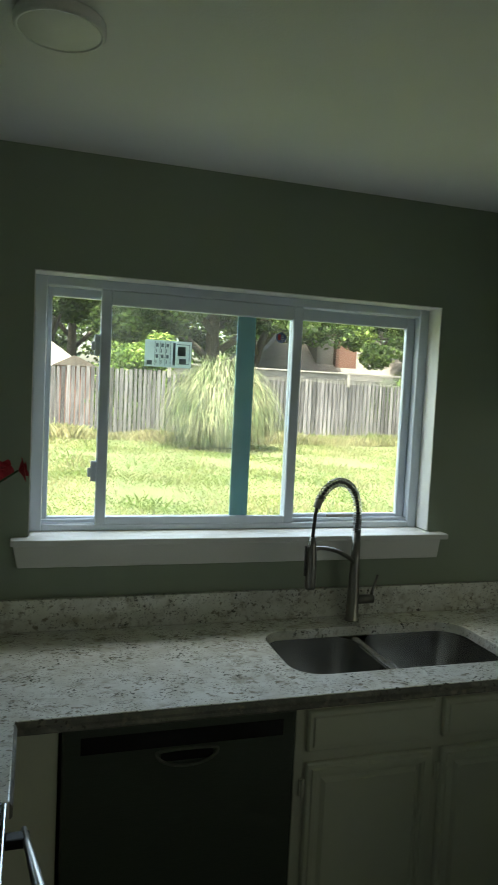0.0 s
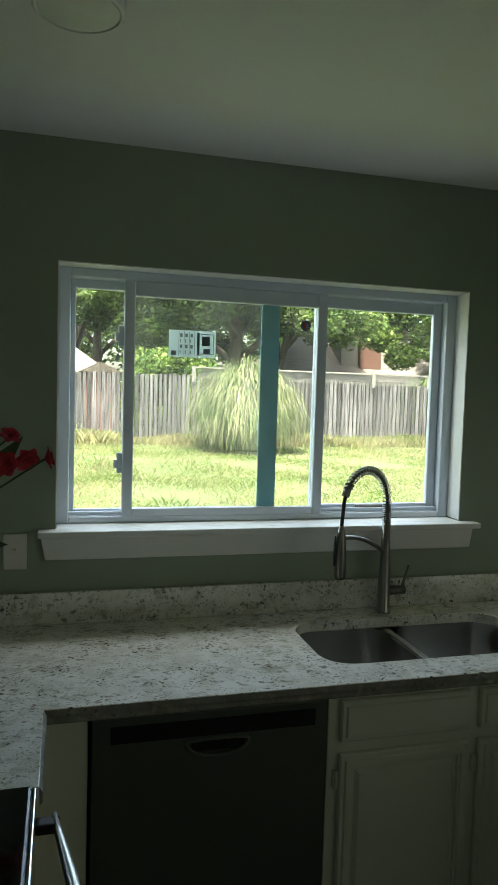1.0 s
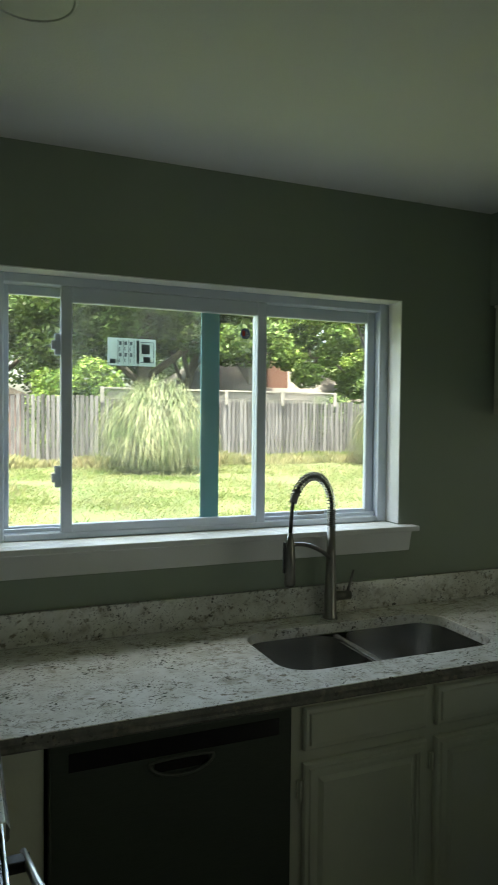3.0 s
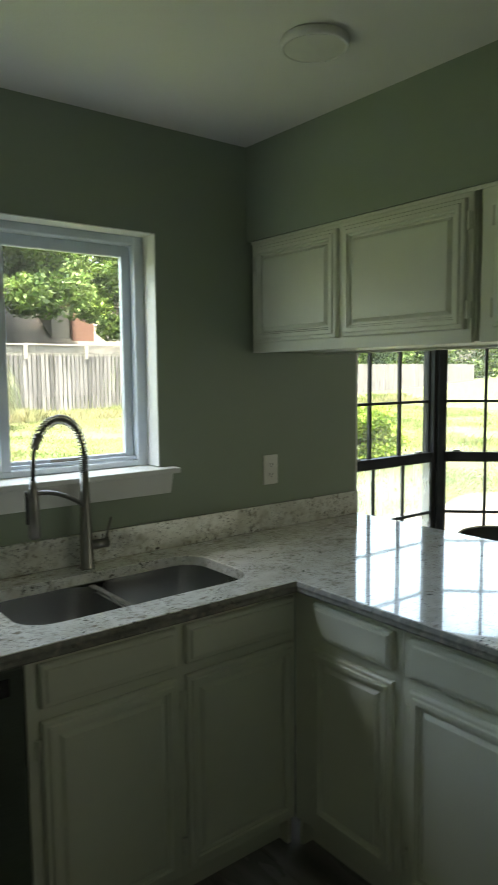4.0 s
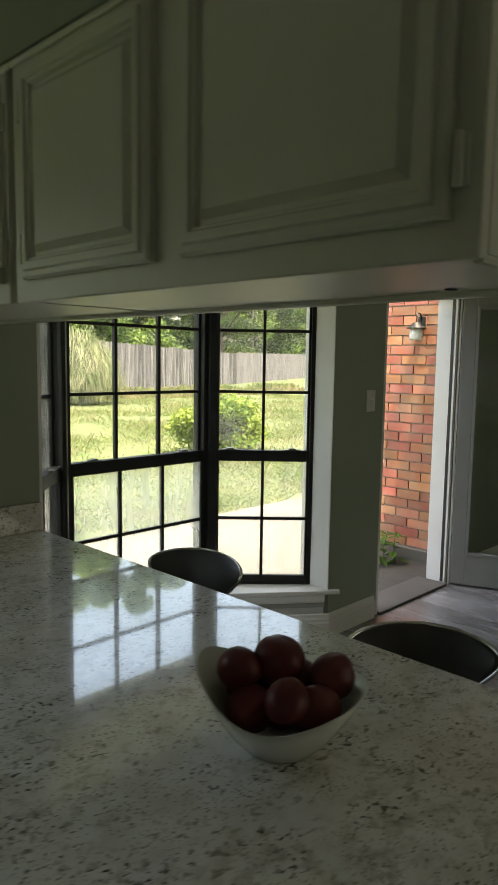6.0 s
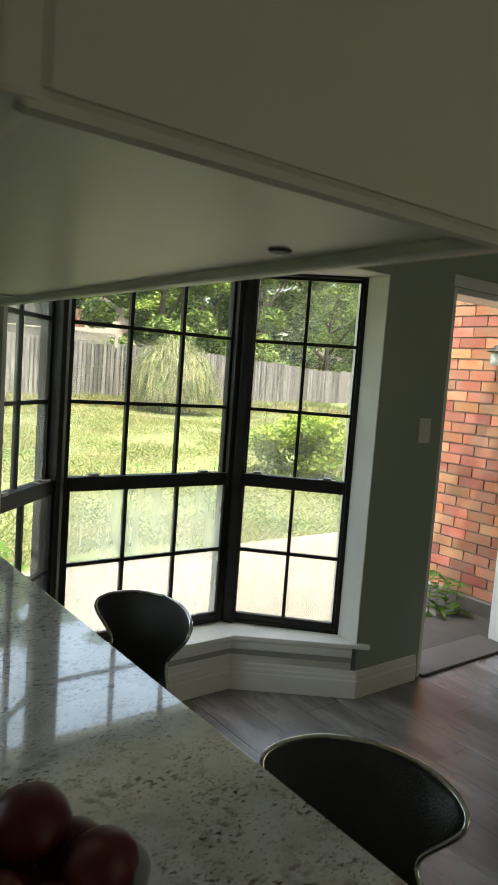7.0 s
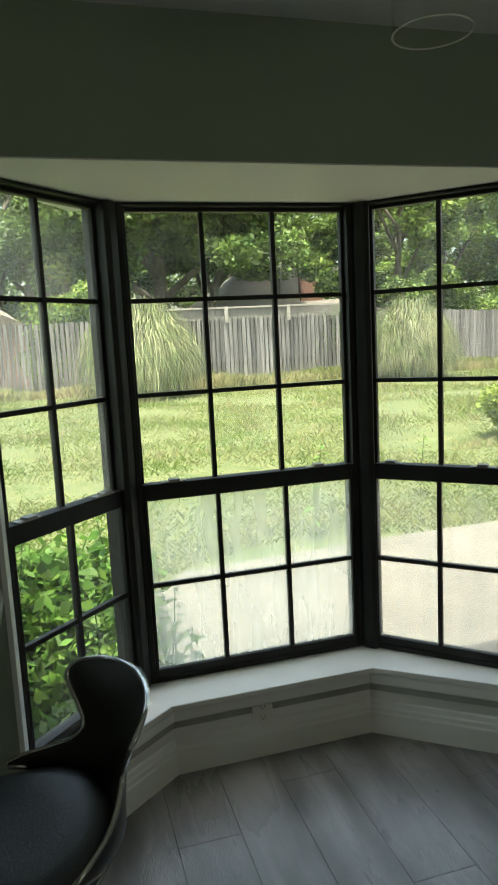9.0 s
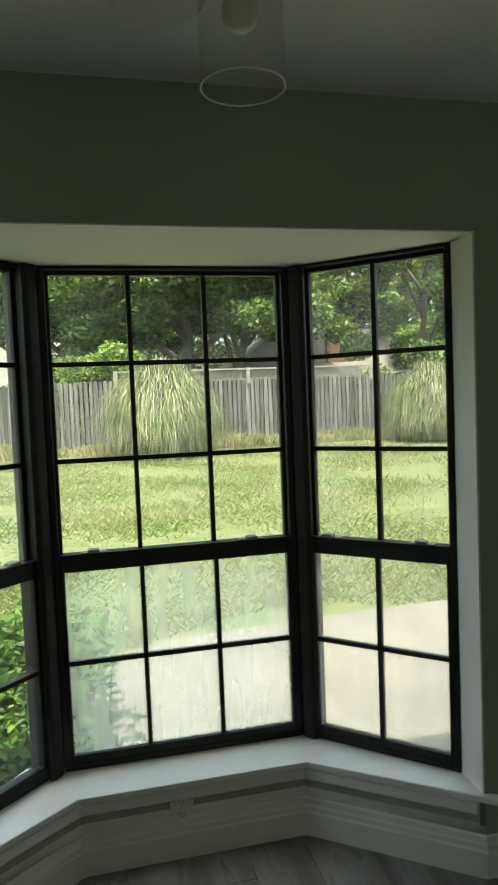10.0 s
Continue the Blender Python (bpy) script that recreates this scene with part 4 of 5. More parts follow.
    for off in (0.0, 0.018):
        sides.append([[bm.verts.new(spot(t, radians(h * (2 * j / cols - 1)), off - (0.010 if off else -0.004) * abs(2 * j / cols - 1) ** 4)) for j in range(cols + 1)] for t, h in prof])
    for g in sides:
        for a, b in zip(g, g[1:]):
            for j in range(cols):
                bm.faces.new((a[j], a[j + 1], b[j + 1], b[j]))
    border = [(i, 0) for i in range(len(prof))] + [(len(prof) - 1, j) for j in range(1, cols)] + [(i, cols) for i in range(len(prof) - 1, -1, -1)] + [(0, j) for j in range(cols - 1, 0, -1)]
    for (i, j), (k, l) in zip(border, border[1:] + border[:1]):
        bm.faces.new((sides[0][i][j], sides[0][k][l], sides[1][k][l], sides[1][i][j]))
    path = [(sides[0][i][j].co + sides[1][i][j].co) / 2 for i, j in border]
    path = [p for n, p in enumerate(path) if (p - path[n - 1]).length > 0.004]
    part("backrest", bm, LEATHER, s, "curved black backrest shell", smooth=True)
    part("back_trim", tube(path, 0.0055, 8, closed=True), CHROME, s, "chrome edge trim", smooth=True)
    return s


bar_stool(2.508, -0.676, 17, "black padded bar stool with chrome edge, by the bay window")
bar_stool(2.475, -1.600, 30, "black padded bar stool with chrome edge, turned outwards")

# ---- scrap on the floor ----
bm = bmesh.new()
v = [bm.verts.new(p) for p in ((0, 0, 0.0015), (0.022, 0.006, 0.004), (0.030, 0.040, 0.0125), (0.012, 0.052, 0.003), (-0.004, 0.020, 0.010))]
bm.faces.new((v[0], v[1], v[4]))
bm.faces.new((v[1], v[2], v[4]))
bm.faces.new((v[2], v[3], v[4]))
bmesh.ops.solidify(bm, geom=bm.faces[:], thickness=0.0012)
scrap = part("paper_scrap", bm, TRIM)
scrap.location = (3.025, -0.345, 0.0008)
tagged(scrap, "small crumpled white paper scrap on the floor", "litter")

# ---- fruit bowl ----
BC = (2.040, -1.588, 0.9155)
bw = thing("fruit_bowl", "white wavy-rimmed ceramic bowl on the granite", "bowl", at=BC)
bm = bmesh.new()
rings = []
N = 48
for r, z, wave in ((0.0, 0.004, 0), (0.050, 0.0, 0), (0.055, 0.004, 0), (0.078, 0.028, 0.1), (0.100, 0.060, 0.5), (0.117, 0.092, 1.0), (0.1145, 0.0925, 1.0), (0.096, 0.062, 0.5), (0.072, 0.032, 0.1), (0.040, 0.012, 0), (0.0, 0.010, 0)):
    rings.append([bm.verts.new((r * math.cos(a) * (1 + 0.06 * wave * math.cos(2 * a - 4.19)), r * math.sin(a) * (1 + 0.06 * wave * math.cos(2 * a - 4.19)), z + wave * (0.021 * math.cos(2 * a - 4.19) + 0.008 * math.cos(a - 2.1) + 0.004 * math.cos(3 * a)))) for a in [2 * math.pi * k / N for k in range(N)]] if r else [bm.verts.new((0, 0, z))])
for a, b in zip(rings, rings[1:]):
    for k in range(N):
        q = list(dict.fromkeys([a[k % len(a)], a[(k + 1) % len(a)], b[(k + 1) % len(b)], b[k % len(b)]]))
        bm.faces.new(q)
turned(bm, Matrix.Scale(1.13, 4))
part("dish", bm, CERAMIC, bw, smooth=True)
for i, (x, y, z, r) in enumerate(((-0.058, 0.010, 0.076, 0.040), (0.010, -0.060, 0.076, 0.041), (0.062, 0.016, 0.078, 0.041), (0.0, 0.066, 0.078, 0.040), (0.0, 0.0, 0.060, 0.036), (0.016, 0.020, 0.132, 0.041), (-0.046, -0.052, 0.108, 0.037), (0.062, -0.050, 0.112, 0.038), (-0.040, 0.050, 0.126, 0.037))):
    bm = bmesh.new()
    bmesh.ops.create_uvsphere(bm, u_segments=20, v_segments=14, radius=r)
    for v in bm.verts:
        a = math.atan2(v.co.y, v.co.x)
        q = 1 - 0.16 * math.exp(-(a / 0.25) ** 2) * (1 - abs(v.co.z) / r * 0.6)
        v.co.x, v.co.y = v.co.x * q, v.co.y * q
        v.co.z *= 1.0 + 0.10 * math.cos(a)
        if v.co.z > 0.8 * r:
            v.co.z -= 0.5 * (v.co.z - 0.8 * r)
    turned(bm, Euler((0.5 * i, 0.9 * i, 1.7 * i)).to_matrix().to_4x4())
    p = part("peach", bm, PEACH, None, smooth=True)
    p.location = (BC[0] + 1.06 * x, BC[1] + 1.06 * y, BC[2] + 0.96 * z + 0.006)
    p.scale = (1.0 + 0.08 * (i % 2), 0.92 + 0.05 * (i % 3), 0.94 + 0.06 * (i % 2))
    tagged(p, "dark red ripe peach in the white bowl", "fruit", "peaches in the bowl")

# ---- flowers on the corner of the counter ----
fv = thing("flower_vase", "vase of red artificial flowers on the counter", "flowers", at=(-0.42, -0.34, 0.9155))
part("vase", lathe([(0, 0), (0.045, 0), (0.06, 0.05), (0.065, 0.11), (0.04, 0.18), (0.032, 0.22), (0.036, 0.235), (0.030, 0.235), (0.0, 0.20)]), CERAMIC, fv, smooth=True)


def petal_flower(c, d, size, parent):
    bm = bmesh.new()
    d = Vector(d).normalized()
    q = d.to_track_quat("Z", "Y").to_matrix().to_4x4()
    for lay, (cnt, tilt, ln) in enumerate(((6, 25, 1.0), (6, 48, 0.85), (4, 70, 0.6))):
        for k in range(cnt):
            rot = Matrix.Rotation(2 * math.pi * (k + 0.5 * lay) / cnt, 4, "Z") @ Matrix.Rotation(-radians(tilt), 4, "Y")
            pts = [(0, -0.12, 0), (0, 0.12, 0), (0.4, -0.38, 0.04), (0.4, 0.38, 0.04), (0.8, -0.34, 0.02), (0.8, 0.34, 0.02), (1.0, -0.12, -0.10), (1.0, 0.14, -0.12)]
            vs = [bm.verts.new(Matrix.Translation(c) @ q @ rot @ (Vector(p) * size * ln * (1 + 0.15 * random.random()))) for p in pts]
            for i in (0, 2, 4):
                bm.faces.new((vs[i], vs[i + 1], vs[i + 3], vs[i + 2]))
    part("bloom", bm, PETAL, parent, "red silk bloom")


blooms = [((0.395, -0.02, 0.560), (1, 0.1, 0.15), 0.034), ((0.305, 0.0, 0.615), (0.2, -0.6, 0.7), 0.028), ((0.300, -0.02, 0.545), (-0.2, -0.8, 0.2), 0.034), ((0.345, 0.01, 0.560), (0.3, -0.7, -0.3), 0.034), ((0.10, 0.05, 0.62), (0, -0.5, 0.8), 0.042)]
for c, d, size in blooms:
    petal_flower(c, d, size, fv)
    part("stem", tube([(0, 0, 0.16), (c[0] * 0.3, c[1] * 0.3, 0.35), (c[0] * 0.7, c[1] * 0.8, c[2] - 0.08), c], 0.0028, 6), STEM, fv)
for c, e in (((0.22, -0.02, 0.34), (0.305, -0.03, 0.335)), ((0.26, 0, 0.52), (0.34, 0.0, 0.62)), ((0.10, 0.02, 0.36), (0.16, -0.08, 0.42))):
    c, e = Vector(c), Vector(e)
    n = (e - c).cross(Vector((0, 1, 0.2))).normalized() * 0.022
    bm = bmesh.new()
    vs = [bm.verts.new(p) for p in (c, c.lerp(e, 0.4) + n, e, c.lerp(e, 0.4) - n, c.lerp(e, 0.45) + Vector((0, -0.008, 0)))]
    for a, b in ((0, 1), (1, 2), (2, 3), (3, 0)):
        bm.faces.new((vs[a], vs[b], vs[4]))
    part("leaf", bm, STEM, fv)
    part("stem", tube([(0, 0, 0.16), c * 0.6 + Vector((0, 0, 0.02)), c], 0.002, 6), STEM, fv)


# ================= garden =================
def ground_z(x, y):
    return -0.13 + 0.02 * max(0.0, min(y, 40) - 3.0)


xs = sorted(set([round(-40 + 1.5 * i, 2) for i in range(60)] + [-400, -200, -100, -60, 60, 80, 120, 200, 400]))
ys = sorted(set([round(-10 + 1.0 * i, 2) for i in range(60)] + [-300, -100, -40, 60, 80, 120, 200, 400]))
verts = [(x, y, ground_z(x, y) + (0.05 * noise.noise((x * 0.4, y * 0.4, 0)) if 4 < y < 40 else -0.02 if y < 4 else 0)) for y in ys for x in xs]
w = len(xs)
faces = [(j * w + i, j * w + i + 1, (j + 1) * w + i + 1, (j + 1) * w + i) for j in range(len(ys) - 1) for i in range(w - 1)]
tagged(new("ground", from_arrays("ground", verts, faces, LAWN, True)), "overgrown back lawn of grass and weeds", "lawn", kind="structure")
structure("patio", prism([(3.05, T + 0.01), (6.0, T + 0.01), (6.0, 1.25), (7.6, 1.3), (9.4, 2.4), (8.6, 3.10), (5.4, 3.05), (3.5, 2.9), (3.1, 2.5), (2.95, 1.6)], -0.3, -0.10), CONCRETE, "pale concrete patio slab beside the house", "patio", bevel=0.01)

rng = np.random.default_rng(7)


def blades(name, count, area, h0, h1, width, mat, lean=0.4, keep=None):
    """Loose grass: one narrow bent blade of two triangles a piece, scattered over an area."""
    x = rng.uniform(area[0], area[1], count)
    y = area[2] + (area[3] - area[2]) * rng.uniform(0, 1, count) ** 1.6
    clump = np.array([noise.noise((a * 0.6, b * 0.6, 3.0)) for a, b in zip(x, y)])
    h = (h0 + (h1 - h0) * rng.uniform(0, 1, count)) * np.clip(1 + 0.9 * clump, 0.4, 1.8)
    a = rng.uniform(0, 2 * np.pi, count)
    b = rng.uniform(0, 2 * np.pi, count)
    z = np.array([ground_z(p, q) for p, q in zip(x, y)]) - 0.02
    wd = width * (1 + 0.05 * y)
    V = np.zeros((count, 4, 3))
    V[:, 0] = np.stack([x - wd * np.cos(a), y - wd * np.sin(a), z], 1)
    V[:, 1] = np.stack([x + wd * np.cos(a), y + wd * np.sin(a), z], 1)
    V[:, 2] = np.stack([x + lean * h * 0.35 * np.cos(b) + wd * np.cos(a), y + lean * h * 0.35 * np.sin(b) + wd * np.sin(a), z + h * 0.65], 1)
    V[:, 3] = np.stack([x + lean * h * np.cos(b), y + lean * h * np.sin(b), z + h], 1)
    ok = np.ones(count, bool)
    if keep:
        ok = np.array([keep(p, q) for p, q in zip(x, y)])
    V = V[ok]
    k = len(V)
    me = from_arrays(name, V.reshape(-1, 3).tolist(), [f for i in range(k) for f in ((4 * i, 4 * i + 1, 4 * i + 2), (4 * i, 4 * i + 2, 4 * i + 3))], mat)
    return tagged(new(name, me), "long uncut lawn grass and weeds in the sun", "grass", kind="stuff")


def on_lawn(x, y):
    return y > 3.1 + 0.3 * math.sin(x * 1.7) or x < 2.4 or x > 9.3


def in_clump(x, y):
    return on_lawn(x, y) and noise.noise((x * 0.9, y * 0.9, 7.0)) + 0.5 * noise.noise((x * 2.6, y * 2.6, 1.0)) > 0.12


def in_straw(x, y):
    return on_lawn(x, y) and noise.noise((x * 0.7, y * 0.7, 13.0)) > 0.10 - 0.02 * (y - 8)


blades("grass", 300000, (-5, 24, 2.6, 19.5), 0.03, 0.065, 0.0034, GRASS, 1.1, on_lawn)
blades("tall_weeds", 13000, (-5, 24, 3.2, 19.4), 0.06, 0.16, 0.0036, GRASS, 0.7, in_clump)
blades("seed_heads", 14000, (-5, 24, 6.0, 19.4), 0.08, 0.18, 0.0024, STRAW, 0.5, in_straw)
blades("fence_weeds", 14000, (-6, 26, 17.9, 19.35), 0.08, 0.36, 0.0035, STRAW, 0.6)
blades("fence_weeds", 7000, (-6, 26, 18.6, 19.35), 0.10, 0.40, 0.0035, GRASS, 0.6)


def leaf_cloud(name, points, normals_spread, size, mat, parent=None, aspect=0.55):
    """Many small pointed leaves at the given places, each turned its own way."""
    P = np.asarray(points)
    k = len(P)
    d = rng.normal(size=(k, 3))
    d[:, 2] *= normals_spread
    d /= np.linalg.norm(d, axis=1)[:, None]
    e = rng.normal(size=(k, 3))
    e -= (e * d).sum(1)[:, None] * d
    e /= np.linalg.norm(e, axis=1)[:, None]
    s = (size * rng.uniform(0.6, 1.3, k))[:, None]
    V = np.stack([P - d * s, P + e * s * aspect, P + d * s, P - e * s * aspect], 1)
    me = from_arrays(name, V.reshape(-1, 3).tolist(), [(4 * i, 4 * i + 1, 4 * i + 2, 4 * i + 3) for i in range(k)], mat)
    ob = new(name, me)
    if parent:
        ob.parent = parent
    return ob


def crown_points(centers, count):
    """Points in the shells of many overlapping clumps, thinned to leave gaps."""
    out = []
    C = np.array(centers)
    wts = C[:, 3] ** 2
    ids = rng.choice(len(C), count, p=wts / wts.sum())
    d = rng.normal(size=(count, 3))
    d /= np.linalg.norm(d, axis=1)[:, None]
    r = C[ids, 3] * rng.uniform(0.2, 1.15, count) ** 0.6
    return C[ids, :3] + d * r[:, None] * np.array([1, 1, 0.72])


def tree(x, y, height, spread, leaves, mat, label, size=0.16, trunk=0.3, bottom=2.2, lean=(0, 0), seed=1, limbs=7, clumps=34):
    rs = np.random.default_rng(seed)
    z0 = ground_z(x, y)
    t = thing("tree", label, "tree", at=(0, 0, 0))
    top = Vector((x + lean[0], y + lean[1], z0 + height * 0.75))
    path = [Vector((x, y, z0 - 0.2)).lerp(top, f) + Vector((0.25 * math.sin(5 * f + seed), 0.2 * math.cos(4 * f), 0)) * f for f in (0, 0.1, 0.3, 0.5, 0.75, 1)]
    bm = tube(path, [trunk * 1.35, trunk, trunk * 0.85, trunk * 0.65, trunk * 0.4, trunk * 0.12], 10)
    centers = []
    for i in range(limbs):
        f = 0.32 + 0.5 * i / limbs
        s = path[0].lerp(top, f)
        a = 2.4 * i + seed
        reach = spread * (0.65 + 0.4 * rs.random())
        e = s + Vector((math.cos(a) * reach, math.sin(a) * reach, height * (0.10 + 0.18 * rs.random())))
        mid = s.lerp(e, 0.5) + Vector((0, 0, 0.08 * height))
        tube([s, s.lerp(mid, 0.6), mid, mid.lerp(e, 0.6), e], [trunk * 0.42, trunk * 0.36, trunk * 0.26, trunk * 0.15, trunk * 0.05], 7, bm)
        centers += [(*e, spread * 0.24), (*mid, spread * 0.15)]
        for k in range(2):
            g = mid.lerp(e, 0.4 + 0.3 * k)
            h = g + Vector((rs.normal() * spread * 0.3, rs.normal() * spread * 0.3, rs.normal() * 0.5))
            tube([g, g.lerp(h, 0.5) + Vector((0, 0, 0.15)), h], [trunk * 0.16, trunk * 0.1, trunk * 0.03], 5, bm)
            centers.append((*h, spread * 0.15))
    part("trunk", bm, BARK, t, smooth=True)
    for i in range(clumps):
        a, rr = rs.uniform(0, 2 * math.pi), spread * math.sqrt(rs.random())
        zz = z0 + bottom + (height - bottom) * rs.random()
        k = 1 - 0.45 * abs((zz - z0 - bottom) / (height - bottom) - 0.45)
        centers.append((x + lean[0] * 0.5 + rr * math.cos(a) * k, y + lean[1] * 0.5 + rr * math.sin(a) * k, zz, spread * (0.09 + 0.13 * rs.random())))
    leaf_cloud("crown", crown_points(centers, int(leaves * 1.7)), 0.6, size, mat, t)
    return t


tree(7.7, 28.5, 11.5, 6.0, 39000, OAK, "broad old oak with dark spreading limbs behind the fence", 0.135, 0.42, 4.8, seed=3, limbs=11, clumps=60)
tree(9.4, 31.0, 11.0, 5.0, 23400, OAK, "leaning oak beside the old oak", 0.135, 0.30, 6.0, lean=(3.0, 0), seed=8, clumps=46)
tree(0.5, 35.0, 12.0, 5.2, 28600, OAK, "leafy tree behind the old fence", 0.135, 0.3, 3.0, seed=5, clumps=56)
tree(-7.5, 31.0, 10.0, 5.0, 20800, OAK, "leafy tree behind the old fence", 0.12, 0.3, 1.4, seed=6, clumps=50)
tree(17.5, 25.5, 11.0, 3.6, 30000, LIME, "light green tree in front of the far house", 0.11, 0.2, 2.2, seed=9, clumps=44)
tree(23.5, 32.0, 14.0, 4.6, 26000, LIME, "light green tree behind the side fence", 0.135, 0.22, 1.2, seed=12, clumps=54)
tree(30.5, 35.0, 15.0, 5.2, 23400, OAK, "dark leafy tree behind the side fence", 0.14, 0.26, 1.2, seed=14, clumps=54)
tree(38.5, 37.0, 10.0, 5.0, 14000, LIME, "light green tree far along the fence", 0.12, 0.26, 1.6, seed=15)
tree(14.0, 40.0, 18.0, 6.5, 18000, OAK, "tall tree behind the far house", 0.144, 0.36, 4.0, seed=17)
tree(26.0, 48.0, 20.0, 7.0, 16000, OAK, "tall tree behind the far house", 0.156, 0.36, 3.0, seed=18)
tree(2.0, 42.0, 14.0, 7.5, 18000, OAK, "tall tree far behind the fence", 0.156, 0.36, 2.5, seed=19)
tree(-12.0, 42.0, 14.0, 7.5, 14000, OAK, "tall tree far behind the fence", 0.156, 0.36, 2.5, seed=20)


tree(46.0, 41.0, 11.0, 5.5, 14000, OAK, "dark leafy tree far along the fence", 0.132, 0.28, 1.6, seed=25)
tree(56.0, 47.0, 12.0, 6.5, 14000, LIME, "light green tree far along the fence", 0.144, 0.3, 1.6, seed=26)
tree(36.0, 48.0, 20.0, 7.0, 14000, OAK, "tall tree far along the fence", 0.156, 0.3, 2.0, seed=27)
# woods closing the view behind the houses
rw = np.random.default_rng(77)
clumps = [(x, 56 + 5 * rw.random(), 0.5 + 15 * rw.random() * (0.75 + 0.25 * math.sin(x * 0.31)), 1.2 + 1.6 * rw.random()) for x in rw.uniform(-32, 96, 620)]
tagged(leaf_cloud("far_woods", crown_points(clumps, 62000), 0.6, 0.30, OAK), "dark green woods behind the houses", "woods", kind="stuff")


def shrub(x, y, r, h, count, mat, label, size=0.06, seed=1, z=None):
    s = thing("shrub", label, "shrub", at=(0, 0, 0))
    z = ground_z(x, y) if z is None else z
    rs = np.random.default_rng(seed)
    bm = bmesh.new()
    cs = []
    for i in range(9):
        a = 2.4 * i
        e = Vector((x + r * 0.7 * math.cos(a) * rs.random(), y + r * 0.7 * math.sin(a) * rs.random(), z + h * (0.5 + 0.45 * rs.random())))
        tube([(x, y, z - 0.05), Vector((x, y, z)).lerp(e, 0.5) + Vector((0, 0, 0.1 * h)), e], [0.012, 0.008, 0.004], 5, bm)
        cs.append((*e, r * 0.40))
    for i in range(14):
        a, q = rs.uniform(0, 6.28), r * math.sqrt(rs.random())
        cs.append((x + q * math.cos(a), y + q * math.sin(a), z + h * (0.15 + 0.6 * rs.random()), r * 0.36))
    part("stems", bm, BARK, s)
    leaf_cloud("foliage", crown_points(cs, count), 0.6, size, mat, s)
    return s


shrub(9.40, 6.30, 0.70, 1.0, 9000, BRIGHT, "bright green shrub on the lawn", 0.042, 2)
shrub(10.35, 6.9, 0.55, 0.75, 3500, GRASS, "low weedy shrub beside the bright shrub", 0.04, 4)
for x, h, m in ((2.95, 3.0, LIME), (4.2, 3.3, LIME), (-2.4, 3.4, LIME), (-3.8, 3.0, OAK), (15.6, 3.2, OAK), (19.5, 3.0, LIME), (13.4, 2.4, OAK), (23.0, 2.6, OAK)):
    shrub(x, 21.8 + max(0, x - 15.5) * 0.45, 1.3, h, 5000, m, "tall shrub showing over the fence", 0.085, int(40 + x * 3))


def arch_grass(name, x, y, r, h, count, label, width=0.012):
    """A fountain-shaped clump of long arching blades."""
    t = thing(name, label, "ornamental grass", at=(x, y, ground_z(x, y)))
    segs = 8
    V, F = [], []
    for i in range(count):
        a = rng.uniform(0, 2 * math.pi)
        q = rng.uniform(0, 1) ** 0.5
        reach = r * (0.10 + 0.92 * q) * rng.uniform(0.82, 1.12)
        top = h * math.sqrt(1.0 - 0.45 * q * q) * rng.uniform(0.5, 1.0)
        end = top * rng.uniform(0.02, 0.95) * (1 - 0.55 * q)
        start = 0.30 * r * rng.uniform(0, 1)
        rise = start + (reach - start) * rng.uniform(0.05, 0.35)
        bend = start + (reach - start) * rng.uniform(0.75, 1.1)
        twist = rng.normal() * 0.35
        base_i = len(V)
        for k in range(segs + 1):
            u = k / segs
            w0, w1, w2, w3 = (1 - u) ** 3, 3 * u * (1 - u) ** 2, 3 * u * u * (1 - u), u ** 3
            rad = w0 * start + w1 * rise + w2 * bend + w3 * reach
            zz = w1 * top * 1.05 + w2 * top * 1.35 + w3 * end
            ang = a + twist * u * u
            wd = width * (1 - 0.85 * u ** 2)
            cx, cy = rad * math.cos(ang), rad * math.sin(ang)
            V += [(cx - wd * math.sin(ang), cy + wd * math.cos(ang), max(zz, 0.02)), (cx + wd * math.sin(ang), cy - wd * math.cos(ang), max(zz, 0.02))]
        F += [(base_i + 2 * k, base_i + 2 * k + 1, base_i + 2 * k + 3, base_i + 2 * k + 2) for k in range(segs)]
    ob = new("blades", from_arrays("blades", V, F, PAMPAS))
    ob.parent = t
    return t


arch_grass("pampas_grass", 5.12, 16.8, 1.85, 2.65, 5200, "large arching clump of pampas grass by the fence", 0.011)
arch_grass("pampas_grass", 13.2, 17.0, 1.60, 2.45, 4600, "second arching clump of pampas grass by the fence", 0.011)


